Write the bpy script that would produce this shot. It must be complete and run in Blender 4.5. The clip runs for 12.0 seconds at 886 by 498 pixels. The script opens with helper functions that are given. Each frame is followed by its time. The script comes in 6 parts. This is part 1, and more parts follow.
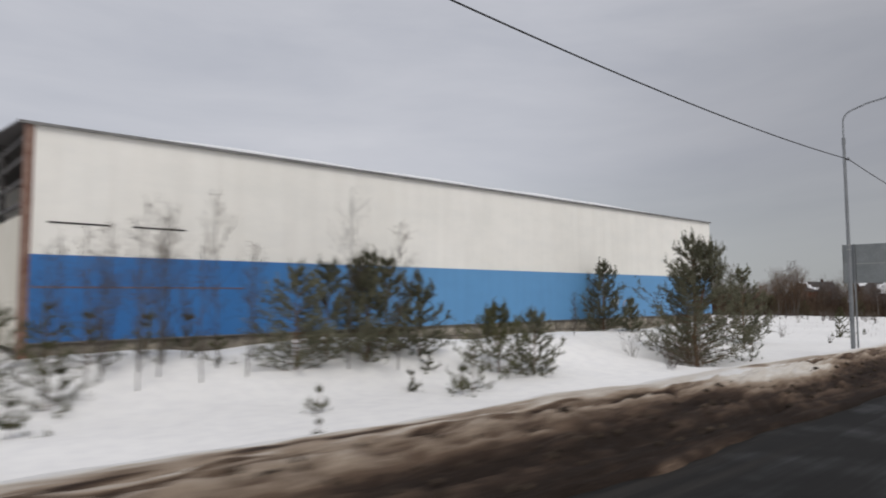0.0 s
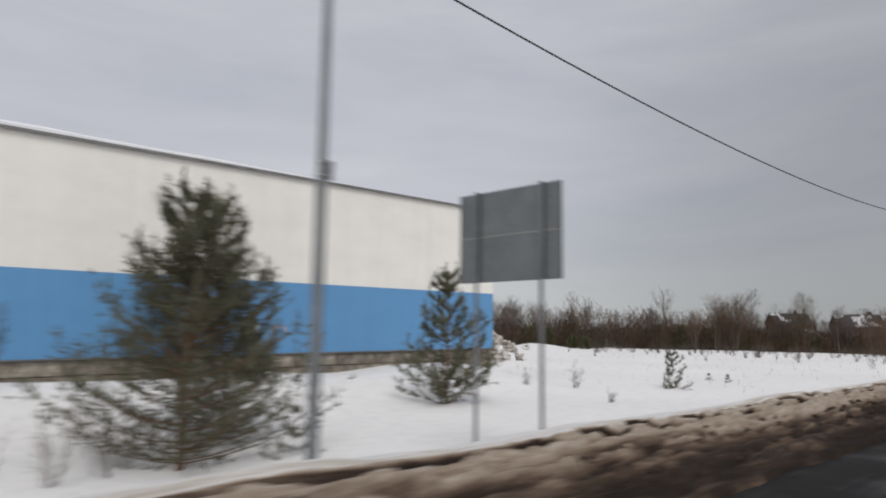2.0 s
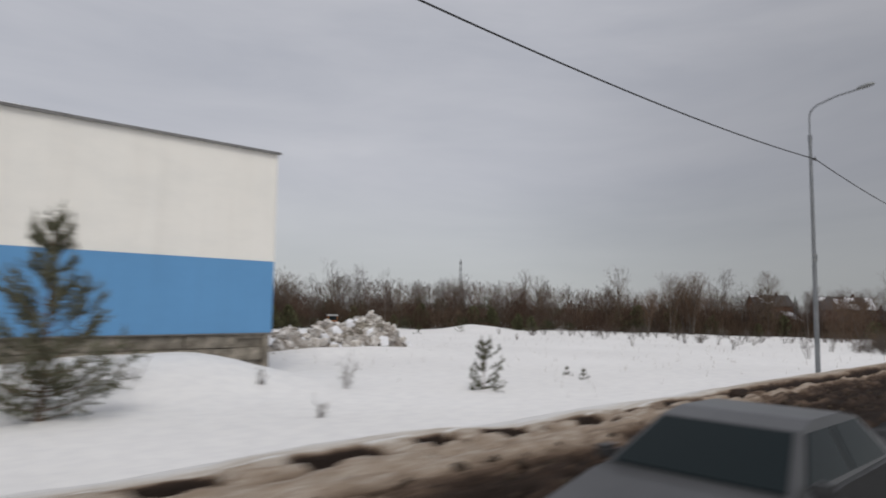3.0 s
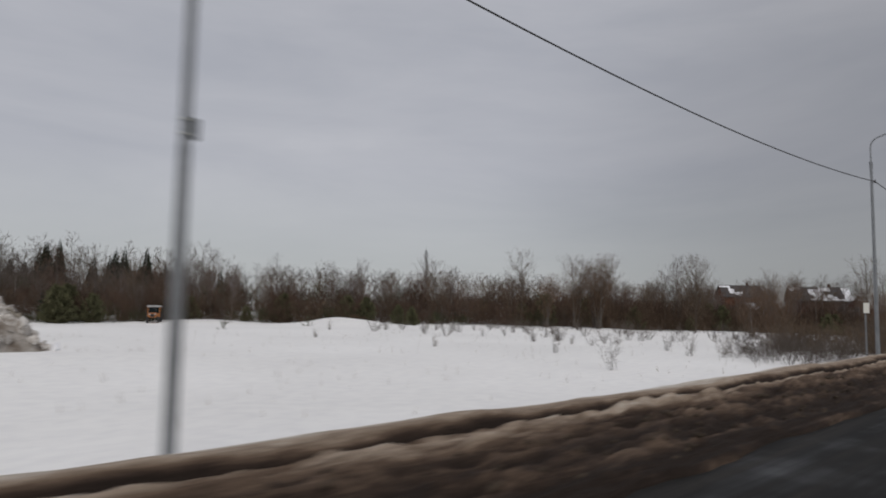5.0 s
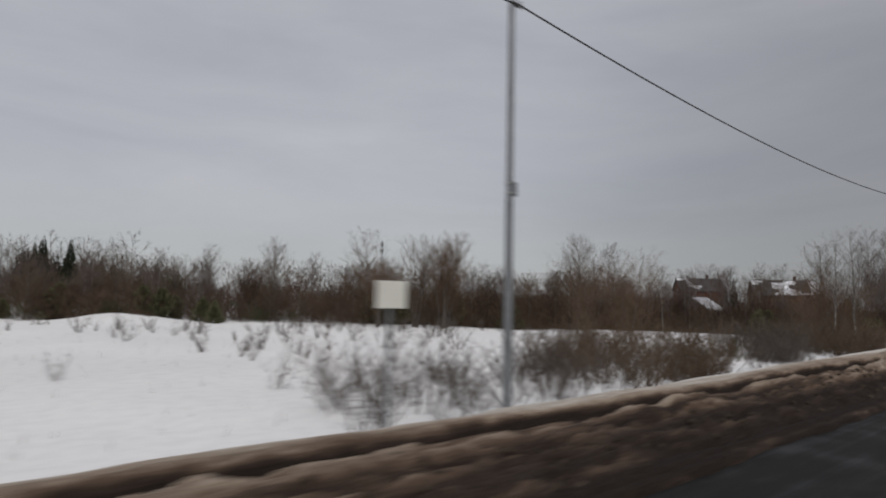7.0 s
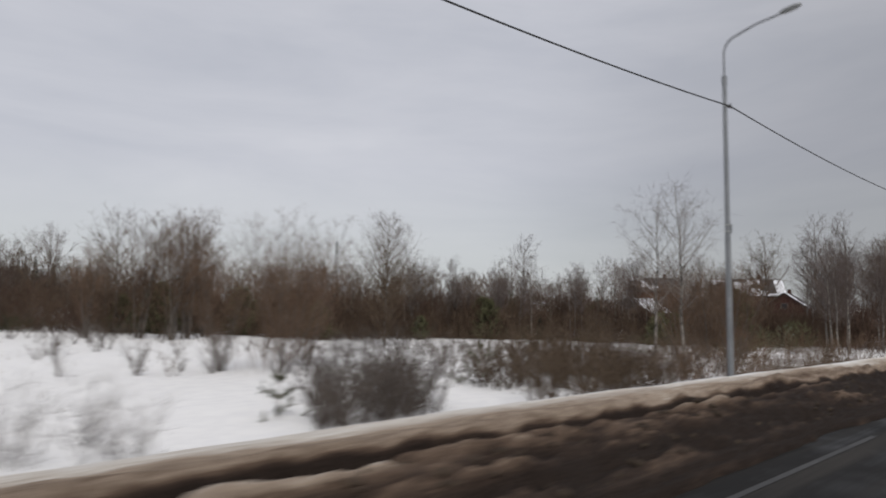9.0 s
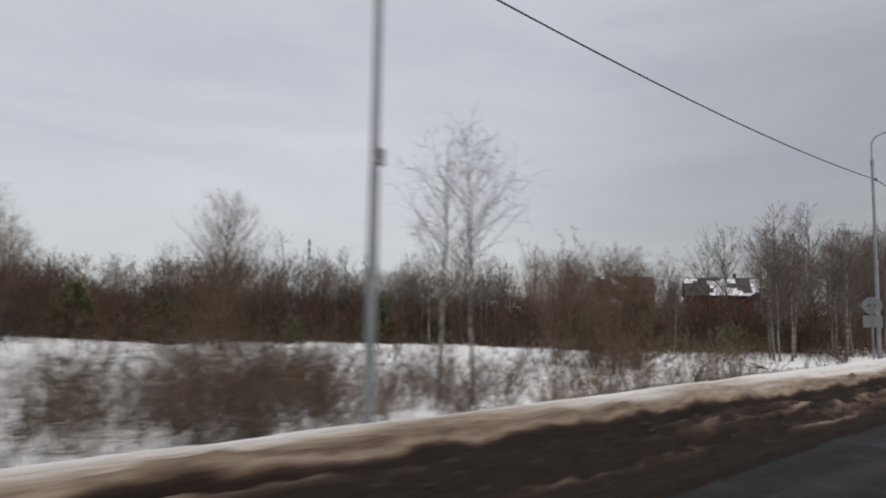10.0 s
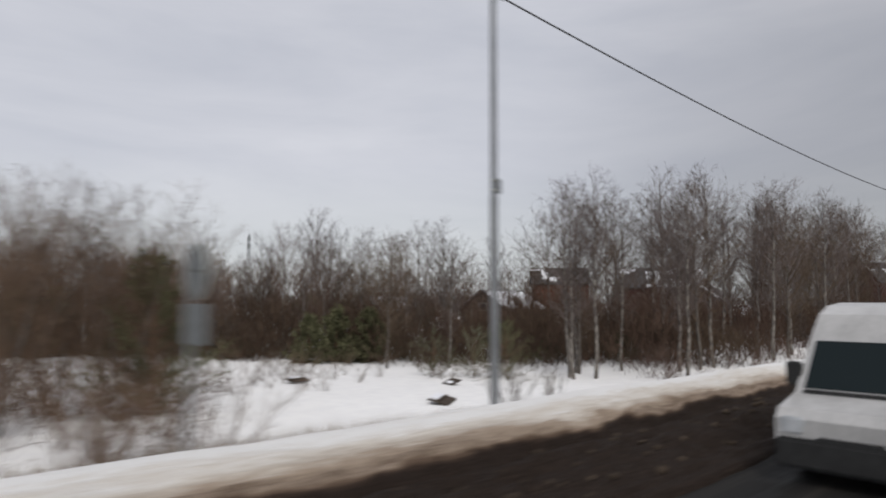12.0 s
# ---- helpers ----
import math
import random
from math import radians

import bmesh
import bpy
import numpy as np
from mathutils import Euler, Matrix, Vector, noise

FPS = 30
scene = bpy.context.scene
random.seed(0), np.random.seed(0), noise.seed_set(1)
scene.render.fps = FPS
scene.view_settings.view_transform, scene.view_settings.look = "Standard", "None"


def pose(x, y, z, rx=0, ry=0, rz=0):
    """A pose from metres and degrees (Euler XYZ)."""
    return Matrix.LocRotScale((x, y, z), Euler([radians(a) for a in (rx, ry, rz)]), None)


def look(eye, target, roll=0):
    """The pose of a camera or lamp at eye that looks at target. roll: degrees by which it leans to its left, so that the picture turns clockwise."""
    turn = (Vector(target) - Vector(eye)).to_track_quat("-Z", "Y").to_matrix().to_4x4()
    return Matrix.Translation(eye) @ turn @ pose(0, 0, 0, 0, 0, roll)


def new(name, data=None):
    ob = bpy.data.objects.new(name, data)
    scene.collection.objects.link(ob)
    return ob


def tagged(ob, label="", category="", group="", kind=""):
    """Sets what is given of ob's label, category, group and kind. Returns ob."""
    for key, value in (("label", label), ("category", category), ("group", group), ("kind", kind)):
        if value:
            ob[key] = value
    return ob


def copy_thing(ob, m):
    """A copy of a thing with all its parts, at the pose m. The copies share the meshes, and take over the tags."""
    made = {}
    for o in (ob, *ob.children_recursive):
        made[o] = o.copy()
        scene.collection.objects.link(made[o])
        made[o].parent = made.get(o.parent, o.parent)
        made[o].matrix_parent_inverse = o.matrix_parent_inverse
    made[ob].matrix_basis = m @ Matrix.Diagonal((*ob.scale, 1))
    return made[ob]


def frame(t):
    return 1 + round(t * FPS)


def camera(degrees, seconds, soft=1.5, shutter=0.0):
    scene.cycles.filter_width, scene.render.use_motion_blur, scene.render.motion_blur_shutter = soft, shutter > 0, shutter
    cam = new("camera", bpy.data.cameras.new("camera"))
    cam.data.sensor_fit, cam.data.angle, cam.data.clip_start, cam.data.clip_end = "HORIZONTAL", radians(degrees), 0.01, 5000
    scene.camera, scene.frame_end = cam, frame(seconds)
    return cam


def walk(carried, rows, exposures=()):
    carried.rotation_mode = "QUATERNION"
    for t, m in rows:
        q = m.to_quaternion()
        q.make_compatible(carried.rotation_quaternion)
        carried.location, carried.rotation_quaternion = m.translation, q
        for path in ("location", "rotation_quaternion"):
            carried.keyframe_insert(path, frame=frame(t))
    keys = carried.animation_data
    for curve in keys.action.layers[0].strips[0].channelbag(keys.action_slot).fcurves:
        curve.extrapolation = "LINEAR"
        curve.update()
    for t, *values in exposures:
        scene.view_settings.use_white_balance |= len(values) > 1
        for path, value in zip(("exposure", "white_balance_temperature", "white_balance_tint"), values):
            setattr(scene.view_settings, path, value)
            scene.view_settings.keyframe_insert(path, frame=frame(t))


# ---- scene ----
cam = camera(68.2, 12.0, soft=1.8, shutter=0.5)
PATH = [
    (0, (-1.796, 0.007, 1.896), (-0.452, 1.479, 2.054), 0.1),
    (0.5, (5.695, 0.077, 1.771), (7.031, 1.555, 1.948), 0.8),
    (1, (13.389, 0.459, 1.772), (14.735, 1.928, 1.95), 1.3),
    (1.5, (20.555, 0.685, 1.857), (21.903, 2.151, 2.039), 0.9),
    (2, (27.883, 0.567, 1.782), (29.225, 2.029, 2.031), 0.7),
    (2.5, (34.842, 0.174, 1.85), (36.194, 1.636, 2.039), 1.0),
    (3, (42.336, 0.358, 1.938), (43.688, 1.82, 2.127), 1.1),
    (3.5, (49.149, 0.425, 1.958), (50.506, 1.884, 2.133), 1.2),
    (3.7, (51.894, 0.382, 1.984), (53.247, 1.843, 2.172), 1.1),
    (5.5, (76.023, 0.181, 1.898), (77.375, 1.646, 2.061), 1.0),
    (6, (83.317, 0.233, 1.944), (84.672, 1.694, 2.113), 1.0),
    (6.5, (90.454, 0.382, 1.997), (91.81, 1.842, 2.161), 1.1),
    (7, (97.963, 0.319, 2.021), (99.319, 1.781, 2.174), 1.1),
    (9, (126.779, 0.45, 1.977), (128.129, 1.916, 2.143), 0.8),
    (9.5, (133.961, 0.599, 1.995), (135.311, 2.065, 2.169), 0.6),
    (10, (141.327, 0.33, 1.89), (142.679, 1.794, 2.058), 0.9),
    (10.5, (148.197, 0.385, 1.836), (149.55, 1.848, 2.004), 0.6),
    (11, (155.56, 0.362, 1.742), (156.917, 1.821, 1.917), 0.5),
    (11.5, (162.809, 0.433, 1.702), (164.166, 1.893, 1.868), 0.4),
    (12, (170.179, 0.046, 1.724), (171.536, 1.506, 1.887), 0.1),
]

walk(cam, [(t, look(eye, target, roll)) for t, eye, target, roll in PATH],
     exposures=[(0, 0.22), (1.5, 0.22), (3.0, 0.08), (3.5, -0.06), (5.5, -0.06), (7.0, -0.06), (9.0, 0.30), (10.5, 0.36), (12, 0.40)])

# ---------------------------------------------------------------- sky and light
world = bpy.data.worlds.new("overcast_sky")
scene.world = world
world.use_nodes = True
wn, wl = world.node_tree.nodes, world.node_tree.links
background = wn["Background"]
sky = wn.new("ShaderNodeTexSky")
sky.sky_type = 'NISHITA'
sky.sun_disc = False
sky.sun_elevation = radians(24)
sky.sun_rotation = radians(200)
sky_gain = wn.new("ShaderNodeMix")
sky_gain.data_type = 'RGBA'
sky_gain.blend_type = 'MULTIPLY'
sky_gain.inputs[0].default_value = 1.0
sky_gain.inputs[7].default_value = (0.07, 0.07, 0.07, 1)
wl.new(sky.outputs[0], sky_gain.inputs[6])
coord = wn.new("ShaderNodeTexCoord")
stretch = wn.new("ShaderNodeMapping")
stretch.inputs["Scale"].default_value = (1.0, 1.0, 4.5)
wl.new(coord.outputs["Generated"], stretch.inputs[0])
cloud = wn.new("ShaderNodeTexNoise")
cloud.inputs["Scale"].default_value = 1.6
cloud.inputs["Detail"].default_value = 5
cloud.inputs["Roughness"].default_value = 0.55
cloud.inputs["Distortion"].default_value = 0.4
wl.new(stretch.outputs[0], cloud.inputs["Vector"])
cloud_ramp = wn.new("ShaderNodeValToRGB")
cloud_ramp.color_ramp.elements[0].position = 0.30
cloud_ramp.color_ramp.elements[0].color = (0.398, 0.411, 0.460, 1)
cloud_ramp.color_ramp.elements[1].position = 0.72
cloud_ramp.color_ramp.elements[1].color = (0.518, 0.522, 0.561, 1)
wl.new(cloud.outputs["Fac"], cloud_ramp.inputs[0])
# a paler, slightly greenish band above the horizon
split = wn.new("ShaderNodeSeparateXYZ")
wl.new(coord.outputs["Generated"], split.inputs[0])
low = wn.new("ShaderNodeMapRange")
low.inputs["From Min"].default_value = 0.02
low.inputs["From Max"].default_value = 0.20
low.inputs["To Min"].default_value = 0.6
low.inputs["To Max"].default_value = 0.0
wl.new(split.outputs["Z"], low.inputs["Value"])
band = wn.new("ShaderNodeMix")
band.data_type = 'RGBA'
wl.new(low.outputs[0], band.inputs[0])
wl.new(cloud_ramp.outputs[0], band.inputs[6])
band.inputs[7].default_value = (0.46, 0.485, 0.475, 1)
cover = wn.new("ShaderNodeMix")
cover.data_type = 'RGBA'
cover.inputs[0].default_value = 0.94
wl.new(sky_gain.outputs[2], cover.inputs[6])
wl.new(band.outputs[2], cover.inputs[7])
# sky colour dimmed towards +x, imitating the car window's darker right edge
side_dim = wn.new("ShaderNodeMapRange")
side_dim.interpolation_type = 'SMOOTHSTEP'
side_dim.inputs["From Min"].default_value = 0.70
side_dim.inputs["From Max"].default_value = 1.06
side_dim.inputs["To Min"].default_value = 1.0
side_dim.inputs["To Max"].default_value = 0.60
wl.new(split.outputs["X"], side_dim.inputs["Value"])
side_dimmed = wn.new("ShaderNodeMix")
side_dimmed.data_type = 'RGBA'
side_dimmed.blend_type = 'MULTIPLY'
side_dimmed.inputs[0].default_value = 1.0
wl.new(cover.outputs[2], side_dimmed.inputs[6])
wl.new(side_dim.outputs[0], side_dimmed.inputs[7])
wl.new(side_dimmed.outputs[2], background.inputs[0])
background.inputs[1].default_value = 1.0

sun_data = bpy.data.lights.new("sun", 'SUN')
sun_data.energy = 1.2
sun_data.angle = radians(25)
sun_data.color = (1.0, 0.96, 0.90)
sun = new("sun", sun_data)
sun.matrix_world = look((0, 0, 80), (40, 60, 0))


# ---------------------------------------------------------------- materials
def material(name):
    m = bpy.data.materials.new(name)
    m.use_nodes = True
    return m, m.node_tree.nodes, m.node_tree.links, m.node_tree.nodes["Principled BSDF"]


def noise_node(n, l, scale, detail=4, rough=0.55, stretch_to=None, space="Object"):
    tc = n.new("ShaderNodeTexCoord")
    tx = n.new("ShaderNodeTexNoise")
    tx.inputs["Scale"].default_value = scale
    tx.inputs["Detail"].default_value = detail
    tx.inputs["Roughness"].default_value = rough
    source = tc.outputs[space]
    if stretch_to:
        mp = n.new("ShaderNodeMapping")
        mp.inputs["Scale"].default_value = stretch_to
        l.new(source, mp.inputs[0])
        source = mp.outputs[0]
    l.new(source, tx.inputs["Vector"])
    return tx


def ramp_node(n, l, source, stops):
    r = n.new("ShaderNodeValToRGB")
    e = r.color_ramp.elements
    while len(e) < len(stops):
        e.new(0.5)
    for k, (p, c) in enumerate(stops):
        e[k].position = p
        e[k].color = (*c, 1)
    l.new(source, r.inputs[0])
    return r


def bump(n, l, source, bsdf, strength, distance):
    b = n.new("ShaderNodeBump")
    b.inputs["Strength"].default_value = strength
    b.inputs["Distance"].default_value = distance
    l.new(source, b.inputs["Height"])
    l.new(b.outputs[0], bsdf.inputs["Normal"])


def mix_rgb(n, l, fac, a, b, mode='MIX'):
    m = n.new("ShaderNodeMix")
    m.data_type = 'RGBA'
    m.blend_type = mode
    for source, socket in ((fac, 0), (a, 6), (b, 7)):
        if isinstance(source, (int, float)):
            m.inputs[socket].default_value = source
        elif isinstance(source, tuple):
            m.inputs[socket].default_value = (*source, 1)
        else:
            l.new(source, m.inputs[socket])
    return m.outputs[2]


def plain(name, c0, c1, scale=6.0, rough=0.7, metal=0.0, relief=0.0, stretch_to=None, fine=0.0, shift=0.0):
    """Two tones mixed by a coarse and a fine noise; shift: how far single objects differ in lightness."""
    m, n, l, b = material(name)
    tx = noise_node(n, l, scale, 5, 0.6, stretch_to)
    r = ramp_node(n, l, tx.outputs["Fac"], [(0.32, c0), (0.68, c1)])
    colour = r.outputs[0]
    if fine:
        t2 = noise_node(n, l, scale * 9, 3, 0.6, stretch_to)
        r2 = ramp_node(n, l, t2.outputs["Fac"], [(0.35, (1 - fine,) * 3), (0.65, (1, 1, 1))])
        colour = mix_rgb(n, l, 1.0, colour, r2.outputs[0], 'MULTIPLY')
    if shift:
        info = n.new("ShaderNodeObjectInfo")
        hsv = n.new("ShaderNodeHueSaturation")
        mr = n.new("ShaderNodeMapRange")
        mr.inputs["To Min"].default_value = 1 - shift
        mr.inputs["To Max"].default_value = 1 + shift
        l.new(info.outputs["Random"], mr.inputs["Value"])
        l.new(mr.outputs[0], hsv.inputs["Value"])
        l.new(colour, hsv.inputs["Color"])
        colour = hsv.outputs[0]
    l.new(colour, b.inputs["Base Color"])
    b.inputs["Roughness"].default_value = rough
    b.inputs["Metallic"].default_value = metal
    if rough >= 0.85:
        b.inputs["Specular IOR Level"].default_value = 0.12
    if relief:
        bump(n, l, tx.outputs["Fac"], b, 0.6, relief)
    return m


def snow_material():
    m, n, l, b = material("field_snow")
    big = noise_node(n, l, 0.09, 4, 0.5)
    fine = noise_node(n, l, 1.7, 5, 0.6)
    base = ramp_node(n, l, big.outputs["Fac"], [(0.3, (0.80, 0.79, 0.775)), (0.7, (0.87, 0.86, 0.845))])
    grain = ramp_node(n, l, fine.outputs["Fac"], [(0.35, (0.93, 0.93, 0.94)), (0.6, (1, 1, 1))])
    l.new(mix_rgb(n, l, 1.0, base.outputs[0], grain.outputs[0], 'MULTIPLY'), b.inputs["Base Color"])
    b.inputs["Roughness"].default_value = 0.85
    bump(n, l, fine.outputs["Fac"], b, 0.35, 0.06)
    return m


def bank_material():
    """Ploughed roadside snow, from clean crest to sand-brown slush, by one value for its grit and painted shade."""
    m, n, l, b = material("ploughed_snow")
    grit_shade = n.new("ShaderNodeAttribute")
    grit_shade.attribute_name = "grit_shade"
    clod = noise_node(n, l, 6.0, 6, 0.7, (0.45, 1.3, 1.3))
    add = n.new("ShaderNodeMath")
    add.operation = 'MULTIPLY_ADD'
    l.new(clod.outputs["Fac"], add.inputs[0])
    add.inputs[1].default_value = 0.42
    l.new(grit_shade.outputs["Fac"], add.inputs[2])
    tone = ramp_node(n, l, add.outputs[0], [
        (0.18, (0.84, 0.83, 0.815)), (0.36, (0.67, 0.62, 0.555)), (0.54, (0.38, 0.305, 0.238)),
        (0.72, (0.145, 0.102, 0.074)), (0.86, (0.055, 0.038, 0.029)), (1.0, (0.028, 0.020, 0.016))])
    grain = noise_node(n, l, 26.0, 4, 0.7, (0.6, 1.0, 1.0))
    speck = ramp_node(n, l, grain.outputs["Fac"], [(0.34, (0.42, 0.40, 0.38)), (0.62, (1.28, 1.25, 1.22))])
    l.new(mix_rgb(n, l, grit_shade.outputs["Fac"], tone.outputs[0], mix_rgb(n, l, 1.0, tone.outputs[0], speck.outputs[0], 'MULTIPLY')), b.inputs["Base Color"])
    b.inputs["Roughness"].default_value = 0.85
    b.inputs["Specular IOR Level"].default_value = 0.12
    both = n.new("ShaderNodeMath")
    both.operation = 'MULTIPLY_ADD'
    l.new(grain.outputs["Fac"], both.inputs[0])
    both.inputs[1].default_value = 0.3
    l.new(clod.outputs["Fac"], both.inputs[2])
    bump(n, l, both.outputs[0], b, 1.0, 0.09)
    return m


def asphalt_material():
    """Wet, salted asphalt: dark, with damp glossy tracks and greyish dried streaks along the road."""
    m, n, l, b = material("wet_asphalt")
    grain = noise_node(n, l, 22, 3, 0.7)
    track = noise_node(n, l, 1.0, 5, 0.6, (0.05, 1.7, 1.0))
    stain = noise_node(n, l, 0.55, 4, 0.55)
    c = ramp_node(n, l, track.outputs["Fac"], [(0.35, (0.010, 0.0095, 0.009)), (0.55, (0.016, 0.015, 0.014)), (0.72, (0.038, 0.034, 0.030))])
    g = ramp_node(n, l, grain.outputs["Fac"], [(0.3, (0.7, 0.7, 0.7)), (0.7, (1.15, 1.15, 1.15))])
    l.new(mix_rgb(n, l, 1.0, c.outputs[0], g.outputs[0], 'MULTIPLY'), b.inputs["Base Color"])
    wet = n.new("ShaderNodeMath")
    wet.operation = 'ADD'
    l.new(track.outputs["Fac"], wet.inputs[0])
    l.new(stain.outputs["Fac"], wet.inputs[1])
    rr = n.new("ShaderNodeMapRange")
    rr.inputs["From Min"].default_value = 0.72
    rr.inputs["From Max"].default_value = 1.05
    rr.inputs["To Min"].default_value = 0.30
    rr.inputs["To Max"].default_value = 0.75
    l.new(wet.outputs[0], rr.inputs["Value"])
    l.new(rr.outputs[0], b.inputs["Roughness"])
    b.inputs["Specular IOR Level"].default_value = 0.12
    bump(n, l, grain.outputs["Fac"], b, 0.25, 0.008)
    return m


def birch_bark_material():
    m, n, l, b = material("birch_bark")
    marks = noise_node(n, l, 5.0, 4, 0.65, (1.0, 1.0, 0.55))
    c = ramp_node(n, l, marks.outputs["Fac"], [(0.40, (0.05, 0.044, 0.038)), (0.54, (0.17, 0.15, 0.13)), (0.72, (0.33, 0.30, 0.26))])
    l.new(c.outputs[0], b.inputs["Base Color"])
    b.inputs["Roughness"].default_value = 0.8
    return m


def cladding_material(name, c0, c1, faded, x_fade):
    """Painted sheet metal with rain streaks and faded stretches."""
    m, n, l, b = material(name)
    streak = noise_node(n, l, 1.0, 5, 0.6, (1.3, 1.0, 0.10))
    patch = noise_node(n, l, 0.16, 3, 0.5)
    base = ramp_node(n, l, patch.outputs["Fac"], [(0.35, c0), (0.65, c1)])
    tc = n.new("ShaderNodeTexCoord")
    sep = n.new("ShaderNodeSeparateXYZ")
    l.new(tc.outputs["Object"], sep.inputs[0])
    mr = n.new("ShaderNodeMapRange")
    mr.interpolation_type = 'SMOOTHSTEP'
    mr.inputs["From Min"].default_value = x_fade - 7
    mr.inputs["From Max"].default_value = x_fade + 7
    l.new(sep.outputs["X"], mr.inputs["Value"])
    col = mix_rgb(n, l, mr.outputs[0], base.outputs[0], faded)
    blot = noise_node(n, l, 0.32, 5, 0.65, (1.0, 1.0, 2.2))
    bl = ramp_node(n, l, blot.outputs["Fac"], [(0.36, (0.95, 0.955, 0.96)), (0.58, (1.0, 1.0, 1.0))])
    col = mix_rgb(n, l, 1.0, col, bl.outputs[0], 'MULTIPLY')
    st = ramp_node(n, l, streak.outputs["Fac"], [(0.30, (0.955, 0.95, 0.945)), (0.6, (1, 1, 1))])
    l.new(mix_rgb(n, l, 1.0, col, st.outputs[0], 'MULTIPLY'), b.inputs["Base Color"])
    b.inputs["Roughness"].default_value = 0.5
    return m


SNOW = snow_material()
BANK = bank_material()
ASPHALT = asphalt_material()
BIRCH = birch_bark_material()
WHITE_CLAD = cladding_material("white_cladding", (0.85, 0.825, 0.765), (0.89, 0.865, 0.81), (0.87, 0.845, 0.785), 30)
BLUE_CLAD = cladding_material("blue_cladding", (0.024, 0.135, 0.385), (0.040, 0.18, 0.46), (0.115, 0.305, 0.56), 14)
CONCRETE = plain("stained_concrete", (0.12, 0.105, 0.085), (0.40, 0.36, 0.30), 1.6, 0.9, 0, 0.03, None, 0.35, 0.40)
RUST = plain("rusty_steel", (0.16, 0.075, 0.05), (0.30, 0.20, 0.16), 2.5, 0.8, 0.2)
DARK_STEEL = plain("dark_steel", (0.022, 0.020, 0.020), (0.06, 0.052, 0.048), 2.0, 0.7)
FLASHING = plain("grey_flashing", (0.16, 0.155, 0.15), (0.24, 0.235, 0.23), 1.5, 0.5, 0.3)
BEIGE = plain("beige_panel", (0.50, 0.47, 0.40), (0.60, 0.57, 0.50), 0.6, 0.6)
GALVANISED = plain("galvanised_steel", (0.19, 0.20, 0.21), (0.29, 0.30, 0.31), 3.0, 0.5, 0.55, 0, (1, 1, 0.3), 0.2)
CABLE = plain("black_cable", (0.012, 0.012, 0.012), (0.02, 0.02, 0.02), 3.0, 0.6)
SIGN_BACK = plain("sign_back_zinc", (0.17, 0.185, 0.19), (0.23, 0.245, 0.25), 1.2, 0.55, 0.35, 0, None, 0.12)
SIGN_RIB = plain("sign_rib_steel", (0.07, 0.078, 0.082), (0.10, 0.108, 0.11), 2.0, 0.6, 0.3)
SIGN_STRIP = plain("sign_edge_aluminium", (0.29, 0.30, 0.28), (0.36, 0.37, 0.34), 2.0, 0.5, 0.2)
SIGN_CREAM = plain("cream_sign_face", (0.72, 0.71, 0.64), (0.78, 0.77, 0.70), 1.6, 0.5)
LAMP_HEAD = plain("lamp_head_grey", (0.22, 0.23, 0.23), (0.30, 0.31, 0.31), 3.0, 0.5, 0.2)
TWIG_GREY = plain("grey_twigs", (0.079, 0.064, 0.055), (0.125, 0.106, 0.092), 0.8, 0.9, 0, 0, None, 0.0, 0.25)
TWIG_BROWN = plain("brown_twigs", (0.076, 0.054, 0.037), (0.127, 0.094, 0.067), 0.8, 0.9, 0, 0, None, 0.0, 0.25)
TWIG_RED = plain("reddish_twigs", (0.081, 0.053, 0.043), (0.129, 0.090, 0.071), 0.8, 0.9, 0, 0, None, 0.0, 0.2)
TWIG_BIRCH = plain("pale_birch_twigs", (0.15, 0.132, 0.122), (0.22, 0.20, 0.185), 0.8, 0.9)
TWIG_CROWN = plain("pale_crown_twigs", (0.101, 0.079, 0.071), (0.152, 0.125, 0.114), 0.8, 0.9, 0, 0, None, 0.0, 0.2)
TWIG_WILLOW = plain("willow_twigs", (0.104, 0.068, 0.046), (0.165, 0.113, 0.080), 0.8, 0.9, 0, 0, None, 0.0, 0.2)
BRUSH_BROWN = plain("brown_brushwood", (0.052, 0.035, 0.025), (0.100, 0.070, 0.048), 0.25, 0.95)
BRUSH_RED = plain("reddish_brushwood", (0.057, 0.035, 0.026), (0.103, 0.068, 0.051), 0.25, 0.95)
# paler, greyer copy of the brushwood: distance haze is put into its colour
HAZED_BRUSH = plain("far_brushwood_with_haze", (0.070, 0.055, 0.045), (0.118, 0.096, 0.080), 0.12, 0.95)
BRUSH_OLIVE = plain("olive_brushwood", (0.035, 0.042, 0.022), (0.070, 0.076, 0.042), 0.25, 0.95)
BARK = plain("grey_brown_bark", (0.072, 0.062, 0.054), (0.156, 0.138, 0.120), 5.0, 0.9, 0, 0.01, (1, 1, 0.3))
PINE_BARK = plain("pine_bark", (0.10, 0.062, 0.042), (0.20, 0.12, 0.075), 5.0, 0.9, 0, 0.01, (1, 1, 0.4))
NEEDLES = plain("pine_needles", (0.094, 0.093, 0.062), (0.172, 0.168, 0.114), 1.6, 0.85, 0, 0, None, 0.0, 0.18)
NEEDLES_OLIVE = plain("olive_pine_needles", (0.075, 0.076, 0.042), (0.135, 0.132, 0.072), 1.6, 0.85, 0, 0, None, 0.0, 0.15)
SPRUCE = plain("spruce_needles", (0.026, 0.033, 0.021), (0.052, 0.060, 0.038), 1.2, 0.85, 0, 0, None, 0.0, 0.2)
DRY_GRASS = plain("dry_grass", (0.15, 0.108, 0.068), (0.25, 0.19, 0.125), 1.5, 0.9)
